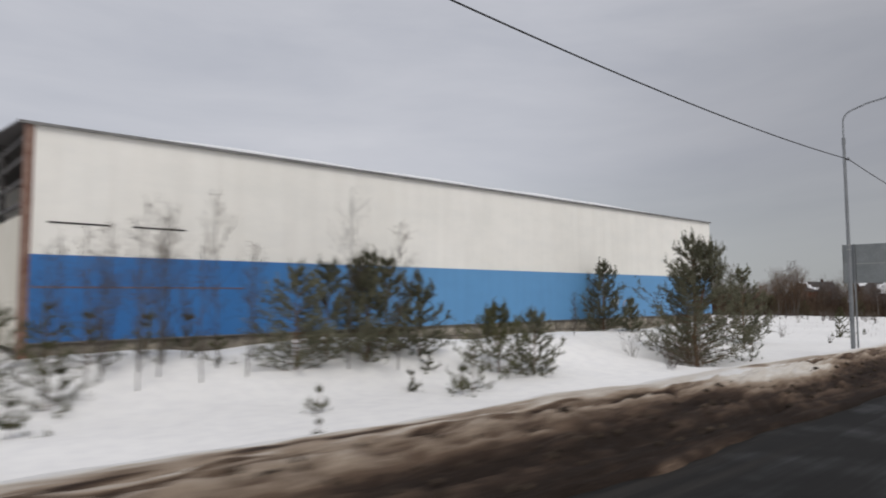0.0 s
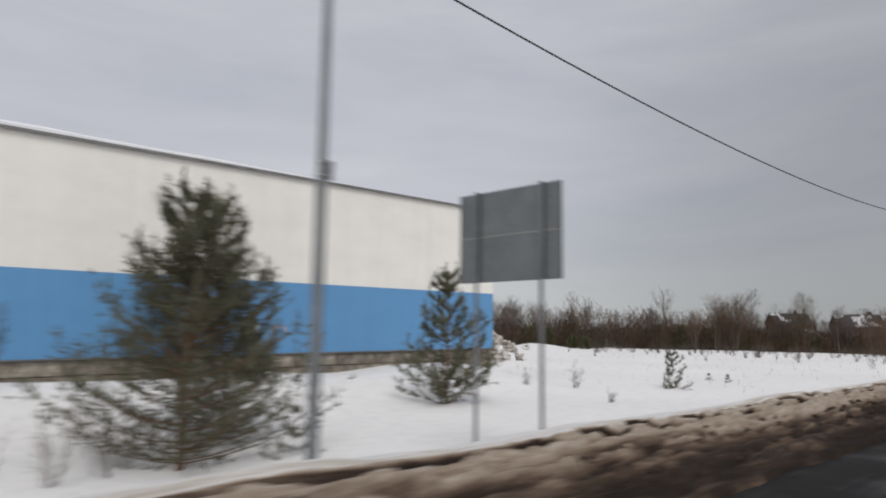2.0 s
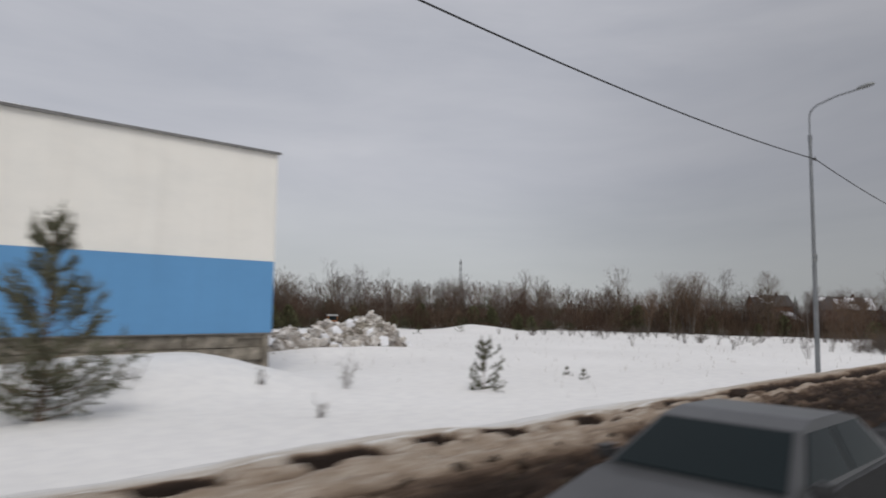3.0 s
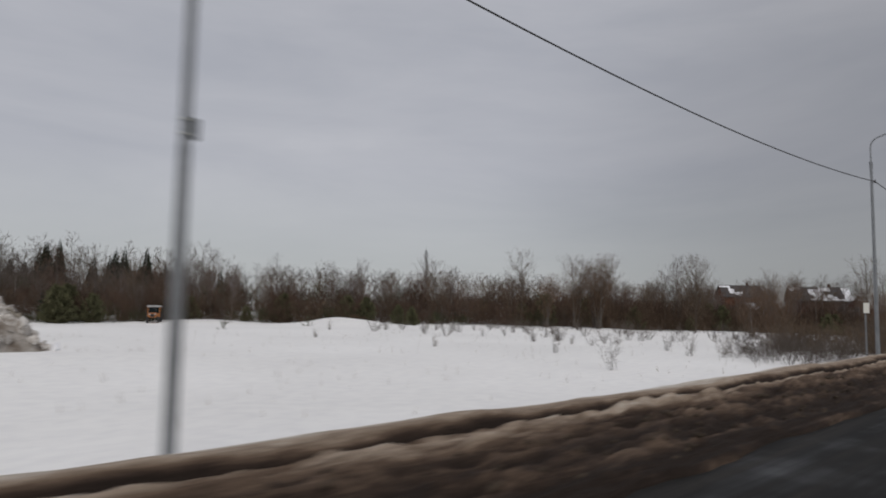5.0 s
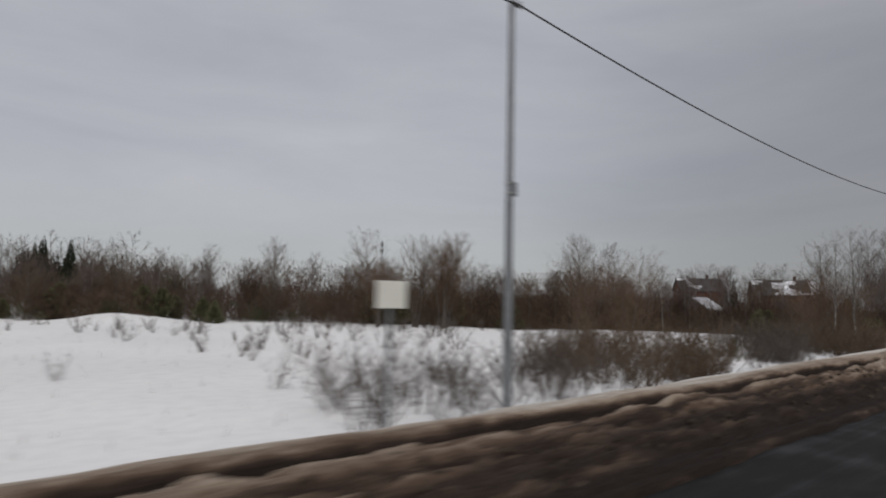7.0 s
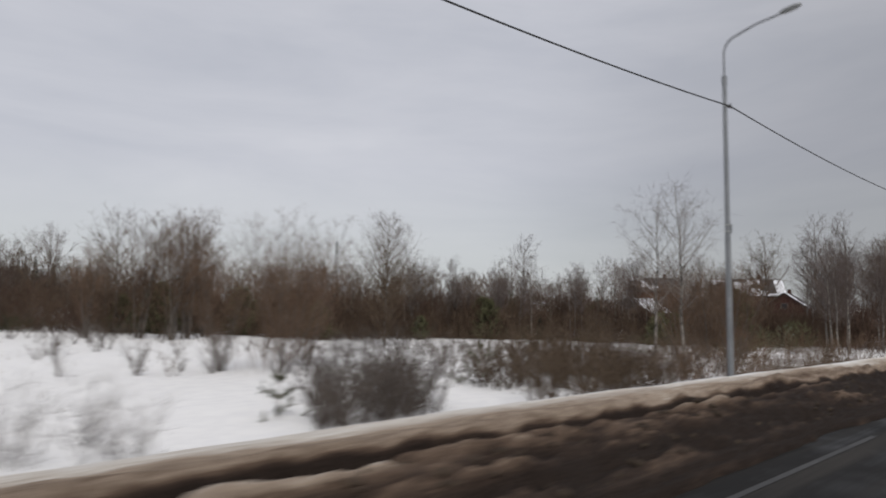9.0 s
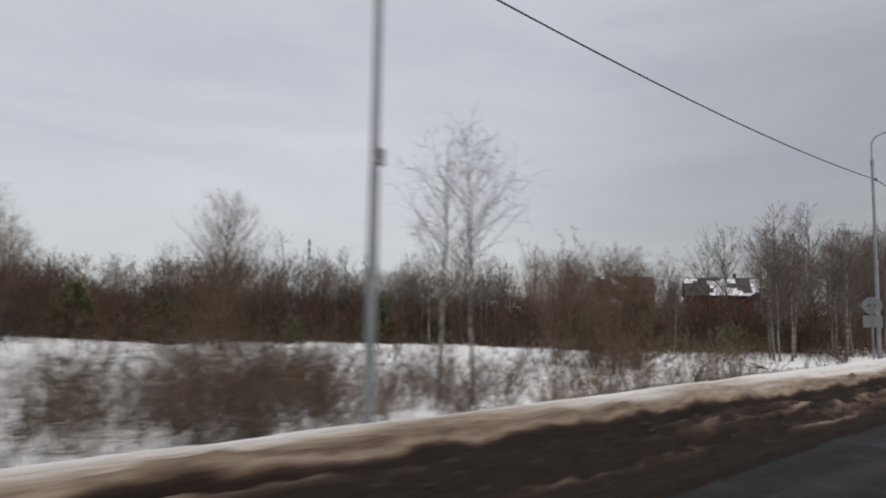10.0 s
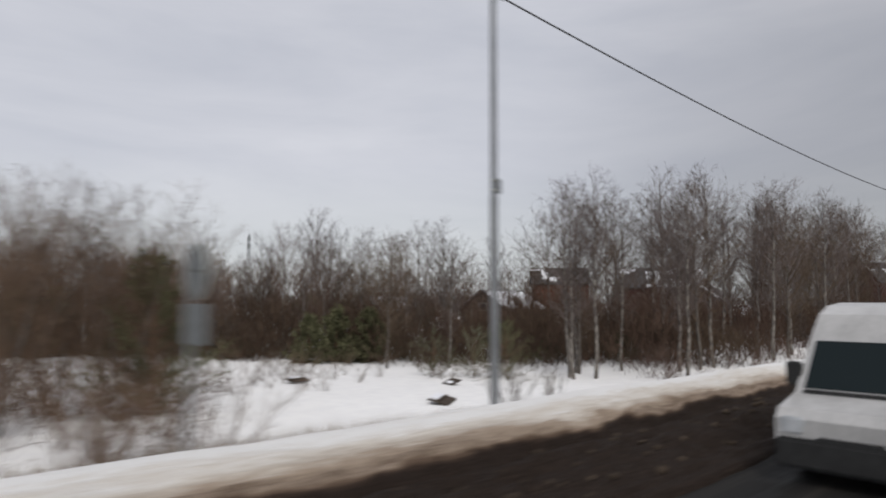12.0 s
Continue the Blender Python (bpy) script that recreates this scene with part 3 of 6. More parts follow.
# ---------------------------------------------------------------- warehouse
def warehouse():
    """54 m long shed; local x runs along the road, the floor rises slightly with x."""
    length, depth = 54.2, 17.0
    top, mid, low = 8.19, 3.26, 0.0
    ob = thing("warehouse", pose(2.95, 27.85, 0.33, 0, -0.51, 0.1), "long metal-clad warehouse, white above and blue below, open dark end bay", "warehouse")
    part("upper_cladding", box_bm(0.22, length, 0, 0.12, mid, top), WHITE_CLAD, ob, "off-white painted sheet cladding")
    part("lower_cladding", box_bm(0.22, length, -0.015, 0.12, low, mid - 0.004), BLUE_CLAD, ob, "faded blue painted sheet cladding")
    part("drip_edge", box_bm(0.2, length + 0.02, -0.07, 0.1, low - 0.06, low - 0.004, 0.01), FLASHING, ob, "pale metal drip edge")
    part("corner_post", box_bm(-0.06, 0.215, -0.05, 0.35, -1.4, top), RUST, ob, "rust-streaked steel corner post")
    part("far_corner_trim", box_bm(length + 0.003, length + 0.05, -0.03, 0.2, mid, top), WHITE_CLAD, ob)
    part("far_corner_trim", box_bm(length + 0.003, length + 0.04, -0.03, 0.2, low, mid - 0.004), BLUE_CLAD, ob, "blue painted corner trim")
    part("end_wall", box_bm(length - 0.15, length - 0.02, 0.13, depth, mid, top), WHITE_CLAD, ob)
    part("end_wall", box_bm(length - 0.15, length - 0.02, 0.13, depth, low, mid - 0.004), BLUE_CLAD, ob, "blue painted end cladding")
    part("rear_wall", box_bm(0.2, length - 0.16, depth - 0.12, depth, low, top), WHITE_CLAD, ob)
    # roof: low double pitch with a flashing along the eave
    bm = bmesh.new()
    prof = [(-0.12, top - 0.02), (depth / 2, top + 0.75), (depth + 0.3, top - 0.02), (depth + 0.3, top + 0.12), (depth / 2, top + 0.84), (-0.12, top + 0.06)]
    ends = [[bm.verts.new((x, y, z)) for y, z in prof] for x in (-0.30, length + 0.16)]
    for k in range(6):
        bm.faces.new((ends[0][k], ends[0][(k + 1) % 6], ends[1][(k + 1) % 6], ends[1][k]))
    bm.faces.new(list(reversed(ends[0])))
    bm.faces.new(ends[1])
    bmesh.ops.recalc_face_normals(bm, faces=bm.faces[:])
    part("roof", bm, ROOF_DARK, ob, "dark sheet roof")
    part("eave_flashing", box_bm(-0.34, length + 0.18, -0.16, -0.125, top - 0.05, top + 0.07, 0.01), FLASHING, ob, "grey eave flashing")
    # snow lying on the eave, thick in some stretches
    xs_ = np.arange(3.0, 46.0, 0.5)
    thick = np.clip(0.10 + 0.14 * fbm(xs_ / 6, xs_ * 0 + 1.7, 77, 3), 0.0, 0.3) * ease(3, 9, xs_) * ease(46, 38, xs_) + 0.004
    bm = bmesh.new()
    rows = []
    for x, t in zip(xs_, thick):
        rows.append([bm.verts.new((x, y, z)) for y, z in ((-0.165, top + 0.072), (-0.165, top + 0.072 + t * 0.6), (-0.05, top + 0.10 + t), (1.6, top + 0.24 + t))])
    for a, b in zip(rows, rows[1:]):
        for k in range(3):
            bm.faces.new((a[k], a[k + 1], b[k + 1], b[k]))
    part("eave_snow", bm, ROOF_SNOW, ob, "line of white snow on the eave")
    xs_ = np.linspace(0.2, length - 0.2, 40)
    ys_ = np.array([1.7, 5.0, depth / 2, 12.0, depth - 0.2])
    gx, gy = np.meshgrid(xs_, ys_)
    gz = top + 0.10 + 0.78 * (1 - np.abs(gy - depth / 2) / (depth / 2 + 0.12)) + 0.06 + 0.10 * (0.5 + fbm(gx / 4, gy / 4, 33, 2))
    v_, f_ = sheet(xs_, ys_, lambda a, c: gz)
    mesh_object("roof_snow", v_, f_, ROOF_SNOW, ob, "snow cover on the roof slopes", smooth=True)
    # ventilation slits in the white cladding
    for x in (0.75, 3.75):
        part("wall_slot", box_bm(x, x + 2.15, -0.018, 0.03, 4.44, 4.51), DARK_STEEL, ob, "dark horizontal slot in the cladding")
    # rust line in the blue cladding
    part("rust_rail", box_bm(0.3, 8.6, -0.035, -0.017, 2.02, 2.06), RUST, ob, "thin rusty rail on the blue cladding")
    # open end bay: columns, girts and a beige lower screen
    for y in (0.6, 5.5, 11.0, 16.6):
        part("frame_column", box_bm(0.02, 0.22, y, y + 0.22, 0, top - 0.1), DARK_STEEL, ob)
    for z in (5.2, 6.1, 7.0, 7.8):
        part("girt", box_bm(0.06, 0.16, 0.36, depth - 0.2, z, z + 0.16), DARK_STEEL, ob)
    part("end_screen", box_bm(-0.055, -0.005, 0.36, depth, -0.2, 4.75), BEIGE, ob, "pale beige lower end panel")
    part("inner_partition", box_bm(6.0, 6.15, 0.2, depth - 0.2, 0, top - 0.1), DARK_STEEL, ob)
    part("floor_slab", box_bm(0.1, length - 0.2, 0.15, depth - 0.15, -0.25, -0.02), CONCRETE, ob)
    # spray-painted rings near the bottom of the blue wall
    for x, z, r, w, mat in ((38.15, 1.05, 0.34, 0.20, GRAFFITI_WHITE), (38.65, 1.15, 0.24, 0.16, GRAFFITI_WHITE), (39.9, 0.95, 0.36, 0.07, GRAFFITI_ORANGE)):
        bm = bmesh.new()
        n = 20
        inner = [bm.verts.new((x + (r - w) * math.cos(a), -0.020, z + (r - w) * math.sin(a))) for a in [2 * math.pi * k / n for k in range(n)]]
        outer = [bm.verts.new((x + r * math.cos(a) * (1 + 0.12 * math.sin(3 * a)), -0.020, z + r * math.sin(a))) for a in [2 * math.pi * k / n for k in range(n)]]
        for k in range(n):
            bm.faces.new((inner[k], inner[(k + 1) % n], outer[(k + 1) % n], outer[k]))
        part("graffiti_ring", bm, mat, ob, "faint spray-painted ring")
    # foundation of concrete blocks
    shapes = []
    for k in range(3):
        bm = box_bm(0, 2.36, 0, 0.4, 0, 0.56, 0.02)
        for vert in bm.verts:
            vert.co += Vector((0.0, 0.02 * math.sin(9 * vert.co.x + k), 0.012 * math.sin(7 * vert.co.x + 2 * k)))
        me = bpy.data.meshes.new("foundation_block")
        bm.to_mesh(me)
        bm.free()
        me.materials.append(CONCRETE)
        shapes.append(me)
    for row in range(3):
        for k in range(24):
            x = 0.3 + k * 2.38 - (1.19 if row == 1 else 0)
            if x < 0.2 or x > length - 2.2:
                continue
            blk = new("foundation_block", shapes[(k + row) % 3])
            blk.parent = ob
            blk.matrix_basis = pose(x, 0.06 + 0.025 * math.sin(k * 2.3 + row), -0.64 - 0.58 * row)
    part("foundation_core", box_bm(0.3, length - 0.05, 0.2, 0.6, -1.9, -0.08), CONCRETE, ob)
    part("foundation_end", box_bm(length - 0.35, length - 0.06, 0.0, depth, -1.9, -0.07, 0.02), CONCRETE, ob, "bare concrete foundation corner")
    # the eave climbs a little more than the floor
    for child in ob.children:
        if child.name.startswith("foundation"):
            continue
        for vert in child.data.vertices:
            if vert.co.z > mid + 1.3:
                vert.co.z += (-0.10 + 0.24 * vert.co.x / length) * (vert.co.z - mid) / (top - mid)
    return ob


warehouse()


# ---------------------------------------------------------------- street lamps and cable
def lamp_drop(x):
    return 0.4 if x > 200 else 0.0


def street_lamp(x):
    z0 = at_ground(x, 10.0)
    top = 9.8 - lamp_drop(x) - z0
    ob = thing("street_lamp", pose(x, 10.0, z0), "tall galvanised street lamp with curved arm and cable clamp", "street lamp", "street lamps along the road")
    part("lower_pole", tube_path([(0, 0, -0.5), (0, 0, 4.75)], [0.105, 0.092], 12), GALVANISED, ob, smooth=False)
    part("upper_pole", tube_path([(0, 0, 4.70), (0, 0, top)], [0.082, 0.068], 12), GALVANISED, ob)
    part("joint_collar", tube_path([(0, 0, top - 0.28), (0, 0, top + 0.04)], [0.085, 0.085], 12), GALVANISED, ob)
    arm = [(0, 0, top), (0, 0, top + 0.82)] + [(0, -0.52 * (1 - math.cos(a)), top + 0.82 + 0.52 * math.sin(a)) for a in [0.29 * k for k in range(1, 5)]]
    end = arm[-1]
    arm += [(0, end[1] - 0.75, end[2] + 0.23), (0, end[1] - 1.58, end[2] + 0.34)]
    part("arm", tube_path(arm, [0.036] * len(arm), 8), GALVANISED, ob)
    tip = arm[-1]
    bm = bmesh.new()
    bmesh.ops.create_uvsphere(bm, u_segments=14, v_segments=8, radius=1)
    for vert in bm.verts:
        c = vert.co.copy()
        vert.co = Vector((c.x * 0.15, tip[1] - 0.26 + c.y * 0.36, tip[2] + 0.06 + c.z * (0.10 if c.z > 0 else 0.07) - 0.18 * c.y * 0.3))
    part("lamp_head", bm, LAMP_HEAD, ob, "grey oval lamp head", smooth=True)
    part("inspection_box", box_bm(0.075, 0.19, -0.07, 0.07, 4.85, 5.18, 0.015), GALVANISED, ob, "small grey junction box")
    for z in (4.9, 5.12):
        part("strap", tube_path([(0, 0, z), (0, 0, z + 0.03)], [0.095, 0.095], 12), SIGN_STRIP, ob)
    part("clamp_bracket", box_bm(-0.02, 0.14, -0.16, -0.06, top - 1.06, top - 0.98, 0.01), DARK_STEEL, ob)
    part("clamp_hook", tube_path([(0.12, -0.14, top - 0.9), (0.16, -0.14, top - 1.0), (0.12, -0.14, top - 1.1)], [0.02] * 3, 6), DARK_STEEL, ob)
    return ob


LAMPS = [-4.5, 33.72, 72.8, 108.95, 148.5, 181.0, 222.0, 261.0]
for lx in LAMPS:
    street_lamp(lx)
points = []
SAGS = [0.56, 0.70, 0.72, 0.72, 0.56, 0.40, 0.5]
for a, b, sag in zip(LAMPS, LAMPS[1:], SAGS):
    for k in range(24):
        t = k / 24
        points.append((a + 0.1 + (b - a) * t, 9.86, 8.78 - lamp_drop(a) * (1 - t) - lamp_drop(b) * t - 4 * sag * ((b - a) / 38) ** 2 * t * (1 - t)))
overhead = part("overhead_cable", tube_path(points, [0.022] * len(points), 6), CABLE, None)
tagged(overhead, "thin black overhead cable sagging between the lamps", "cable")


# ---------------------------------------------------------------- road signs
def large_sign():
    x, ya, yb, za, zb = 38.8, 8.88, 11.72, 2.9, 5.0
    g = at_ground(x, 10.2)
    ob = thing("road_sign", pose(x, (ya + yb) / 2, g, 0, 0, 4.0), "large direction sign seen from its grey zinc back", "road sign")
    h = (yb - ya) / 2
    z0, z1 = za - g, zb - g
    part("panel", box_bm(0.0, 0.025, -h, h, z0, z1, 0.006), SIGN_BACK, ob, "plain grey sheet back")
    for y in (-0.96 * h + 0.42, 0.96 * h - 0.50):
        part("post", tube_path([(-0.075, y, -0.6), (-0.075, y, z1 + 0.02)], [0.045, 0.045], 8), GALVANISED, ob)
        part("back_rib", box_bm(-0.035, -0.004, y - 0.06, y + 0.06, z0, z1), SIGN_RIB, ob, "dark vertical stiffener")
    part("seam_strip", box_bm(-0.012, -0.002, -h, h, (z0 + z1) / 2 - 0.012, (z0 + z1) / 2 + 0.016), SIGN_STRIP, ob, "pale horizontal seam strip")
    for y in (-h, h - 0.03):
        part("edge_rail", box_bm(-0.02, -0.002, y, y + 0.03, z0, z1), SIGN_RIB, ob)


def small_white_sign():
    x, y = 105.25, 9.5
    g = at_ground(x, y)
    ob = thing("marker_sign", pose(x, y, g, 0, 0, -6), "small cream roadside marker board on a thin post", "road sign")
    part("board", box_bm(-0.31, 0.31, -0.015, 0.015, 1.84 - g, 2.33 - g, 0.006), SIGN_CREAM, ob, "cream sheet board")
    part("post", tube_path([(0, 0.05, -0.5), (0, 0.05, 2.25 - g)], [0.035, 0.035], 8), GALVANISED, ob, "grey steel post")
    part("clip", box_bm(-0.06, 0.06, 0.016, 0.05, 2.0 - g, 2.06 - g), DARK_STEEL, ob)


def round_sign():
    x, y = 173.6, 8.4
    g = at_ground(x, y)
    ob = thing("round_sign", pose(x, y, g, 0, 0, 0), "round traffic sign above a square plate, seen from the grey back", "road sign")
    bm = bmesh.new()
    bmesh.ops.create_cone(bm, cap_ends=True, segments=28, radius1=0.36, radius2=0.36, depth=0.02, matrix=pose(0, 0, 2.12 - g, 0, 90, 0))
    part("disc", bm, SIGN_BACK, ob, "round grey sheet back")
    bm = bmesh.new()
    bmesh.ops.create_cone(bm, cap_ends=False, segments=28, radius1=0.37, radius2=0.37, depth=0.05, matrix=pose(0, 0, 2.12 - g, 0, 90, 0))
    part("rim", bm, SIGN_STRIP, ob)
    part("plate", box_bm(-0.012, 0.012, -0.36, 0.36, 1.18 - g, 1.70 - g, 0.005), SIGN_BACK, ob, "square grey supplementary plate")
    part("post", tube_path([(-0.06, 0, -0.6), (-0.06, 0, 2.4 - g)], [0.034, 0.034], 8), GALVANISED, ob)
    for yy in (-0.16, 0.05):
        part("clamp", box_bm(-0.03, -0.012, yy, yy + 0.12, 2.10 - g, 2.14 - g), DARK_STEEL, ob, "dark clamp bar")


large_sign()
small_white_sign()
round_sign()


# ---------------------------------------------------------------- trees and shrubs
def unit(v):
    return v / (np.linalg.norm(v) + 1e-9)


def bare_tree(seed, height, stems=1, spread=0.24, start=0.28, branches=30, twigs=8, droop=0.0, fork=0.0, fine=0.011, rise=0.75, trunk_r=None, twiglets=4, shape=0.5):
    """Trunk, branch and twig segments of a leafless tree. shape: height of the widest part of the crown."""
    r = np.random.RandomState(seed)
    trunk, limb, twig = [], [], []
    for s in range(stems):
        h = height * (1.0 if s == 0 else r.uniform(0.75, 0.98))
        base = np.array([r.uniform(-.3, .3), r.uniform(-.3, .3), -0.3]) if stems > 1 else np.array([0, 0, -0.3])
        lean = r.uniform(-1, 1, 2) * (0.03 if stems == 1 else fork)
        n = 8
        pts = [base]
        for k in range(1, n + 1):
            f = k / n
            pts.append(np.array([base[0] + lean[0] * h * f + r.uniform(-.007, .007) * h, base[1] + lean[1] * h * f + r.uniform(-.007, .007) * h, -0.3 + (h * 0.96 + 0.3) * f]))
        pts = np.array(pts)
        r0 = (trunk_r or 0.0105 * height) * (1.0 if s == 0 else 0.8)
        rad = [max(0.012, r0 * (1 - 0.93 * k / n)) for k in range(n + 1)]
        for k in range(n):
            trunk.append([*pts[k], *pts[k + 1], rad[k], rad[k + 1]])
        nb = max(8, branches // stems)
        for b in range(nb):
            c = (b + r.uniform(0, 1)) / nb
            f = start + (0.985 - start) * c
            g = f * n
            k = min(int(g), n - 1)
            p = pts[k] + (pts[k + 1] - pts[k]) * (g - k)
            az = r.uniform(0, 2 * math.pi)
            prof = (c / shape) ** 0.6 if c < shape else ((1 - c) / (1 - shape)) ** 0.75
            ln = height * spread * (0.22 + 0.88 * prof) * r.uniform(0.65, 1.15)
            d = unit(np.array([math.cos(az), math.sin(az), rise * r.uniform(0.6, 1.3)]))
            q = p.copy()
            br = max(fine * 1.3, min(rad[k] * 0.5, 0.010 * ln + 0.004))
            chain = [q]
            for j in range(3):
                d = unit(d + np.array([r.uniform(-.2, .2), r.uniform(-.2, .2), 0.18 - droop * j * 0.40]))
                nq = q + d * ln / 3
                limb.append([*q, *nq, br * (1 - j * .3), br * (1 - (j + 1) * .3)])
                q = nq
                chain.append(q)
            for w in range(max(3, int(twigs * (0.35 + 0.65 * prof)))):
                u = r.uniform(0.15, 1.0) ** 0.8 * 3
                k2 = min(int(u), 2)
                s0 = chain[k2] + (chain[k2 + 1] - chain[k2]) * (u - k2)
                td = unit(unit(chain[k2 + 1] - chain[k2]) * 0.8 + r.uniform(-1, 1, 3) * 0.85 + np.array([0, 0, 0.28 - droop]))
                tl = (ln * 0.20 + height * 0.024) * r.uniform(0.7, 1.4)
                twig.append([*s0, *(s0 + td * tl), fine * 1.5, 0])
                for x_ in range(twiglets):
                    s1 = s0 + td * tl * r.uniform(0.2, 1.0)
                    e1 = s1 + unit(td * 0.8 + r.uniform(-1, 1, 3) * 0.9 + np.array([0, 0, 0.12 - droop])) * tl * r.uniform(0.4, 0.85)
                    twig.append([*s1, *e1, fine * 1.1, 0])
    return np.array(trunk), np.array(limb), np.array(twig)


def twig_arrays(segs, seed=0):
    """Slender blades tapering to a point, one triangle each."""
    r = np.random.RandomState(seed)
    d = segs[:, 3:6] - segs[:, :3]
    side = np.cross(d, r.normal(size=d.shape))
    side /= np.linalg.norm(side, axis=1, keepdims=True) + 1e-9
    side *= segs[:, 6:7]
    v_ = np.stack([segs[:, :3] - side, segs[:, :3] + side, segs[:, 3:6]], 1).reshape(-1, 3)
    return v_, np.arange(len(v_)).reshape(-1, 3)


def crown_arrays(limb, twig, sides=3):
    """Branch prisms, flat thin boughs and twig blades as triangles."""
    stout = limb[:, 6] >= np.median(limb[:, 6])
    thick, thin = limb[stout], limb[~stout]
    v0, f0 = tube_arrays(thick, sides)
    f0 = np.concatenate([f0[:, [0, 1, 2]], f0[:, [0, 2, 3]]])
    v1, f1 = twig_arrays(twig)
    if not len(thin):
        return np.concatenate([v0, v1]), np.concatenate([f0, f1 + len(v0)])
    r = np.random.RandomState(3)
    side = np.cross(thin[:, 3:6] - thin[:, :3], r.normal(size=(len(thin), 3)))
    side /= np.linalg.norm(side, axis=1, keepdims=True) + 1e-9
    v2 = np.stack([thin[:, :3] - side * thin[:, 6:7], thin[:, :3] + side * thin[:, 6:7], thin[:, 3:6] + side * thin[:, 7:8], thin[:, 3:6] - side * thin[:, 7:8]], 1).reshape(-1, 3)
    q = np.arange(len(thin))[:, None] * 4
    f2 = np.concatenate([q + (0, 1, 2), q + (0, 2, 3)])
    return np.concatenate([v0, v1, v2]), np.concatenate([f0, f1 + len(v0), f2 + len(v0) + len(v1)])


def trunk_arrays(stem, sides):
    """One stem as a tube with shared rings."""
    pts = np.concatenate([stem[:, :3], stem[-1:, 3:6]])
    rad = np.concatenate([stem[:, 6], stem[-1:, 7]])
    a, j = np.arange(sides) * 2 * np.pi / sides, np.arange(sides)
    v_ = pts[:, None] + np.stack([np.cos(a), np.sin(a), a * 0], 1)[None] * rad[:, None, None]
    ring = np.stack([j, (j + 1) % sides, sides + (j + 1) % sides, sides + j], 1)
    return v_.reshape(-1, 3), np.concatenate([ring + k * sides for k in range(len(stem))])


def tree_thing(name, label, category, trunk, limb, twig, bark, twig_mat, sides=6):
    ob = thing(name, Matrix(), label, category)
    for k in range(0, len(trunk), 8):
        v_, f_ = trunk_arrays(trunk[k:k + 8], sides)
        mesh_object("trunk" if len(trunk) == 8 else "stem", v_, f_, bark, ob, smooth=True)
    v_, f_ = crown_arrays(limb, twig)
    mesh_object("crown", v_, f_, twig_mat, ob)
    return ob


def shrub_segments(seed, height, stems=14, twigs=6, lean=0.5, fine=0.008):
    r = np.random.RandomState(seed)
    out, twig = [], []
    for s in range(stems):
        az = r.uniform(0, 2 * math.pi)
        p = np.array([r.uniform(-.12, .12) * height, r.uniform(-.12, .12) * height, -0.15])
        d = unit(np.array([math.cos(az) * lean * r.uniform(.2, 1.2), math.sin(az) * lean * r.uniform(.2, 1.2), 1.0]))
        h = height * r.uniform(0.55, 1.05)
        q = p
        chain = [q]
        for j in range(4):
            d = unit(d + r.uniform(-.16, .16, 3))
            nq = q + d * h / 4
            out.append([*q, *nq, fine * (2.2 - j * .4), fine * (1.8 - j * .4)])
            q = nq
            chain.append(q)
        for w in range(twigs):
            u = r.uniform(0.5, 4.0)
            k = min(int(u), 3)
            s0 = chain[k] + (chain[k + 1] - chain[k]) * (u - k)
            td = unit(unit(chain[k + 1] - chain[k]) + r.uniform(-1, 1, 3) * 0.85)
            tl = h * r.uniform(0.14, 0.34)
            twig.append([*s0, *(s0 + td * tl), fine * 1.4, 0])
            for _ in range(3):
                s1 = s0 + td * tl * r.uniform(0.2, 0.9)
                e1 = s1 + unit(td + r.uniform(-1, 1, 3) * 0.9) * tl * r.uniform(.35, .75)
                twig.append([*s1, *e1, fine * 1.1, 0])
    return np.array(out), np.array(twig)


def needle_tufts(r, points, dirs, length, count, width):
    """Flat needle triangles fanned round shoot points."""
    n = len(points)
    P = np.repeat(points, count, 0)
    D = np.repeat(dirs, count, 0)
    R = r.normal(size=(n * count, 3))
    d = D * 0.75 + R * 0.62
    d /= np.linalg.norm(d, axis=1, keepdims=True) + 1e-9
    P = P + r.uniform(-0.5, 0.5, (n * count, 1)) * D * length * 1.1
    side = np.cross(d, r.normal(size=d.shape))
    side /= np.linalg.norm(side, axis=1, keepdims=True) + 1e-9
    L = length * r.uniform(0.7, 1.25, (n * count, 1))
    v_ = np.stack([P - side * width, P + side * width, P + d * L], 1).reshape(-1, 3)
    return v_, np.arange(n * count * 3).reshape(-1, 3)


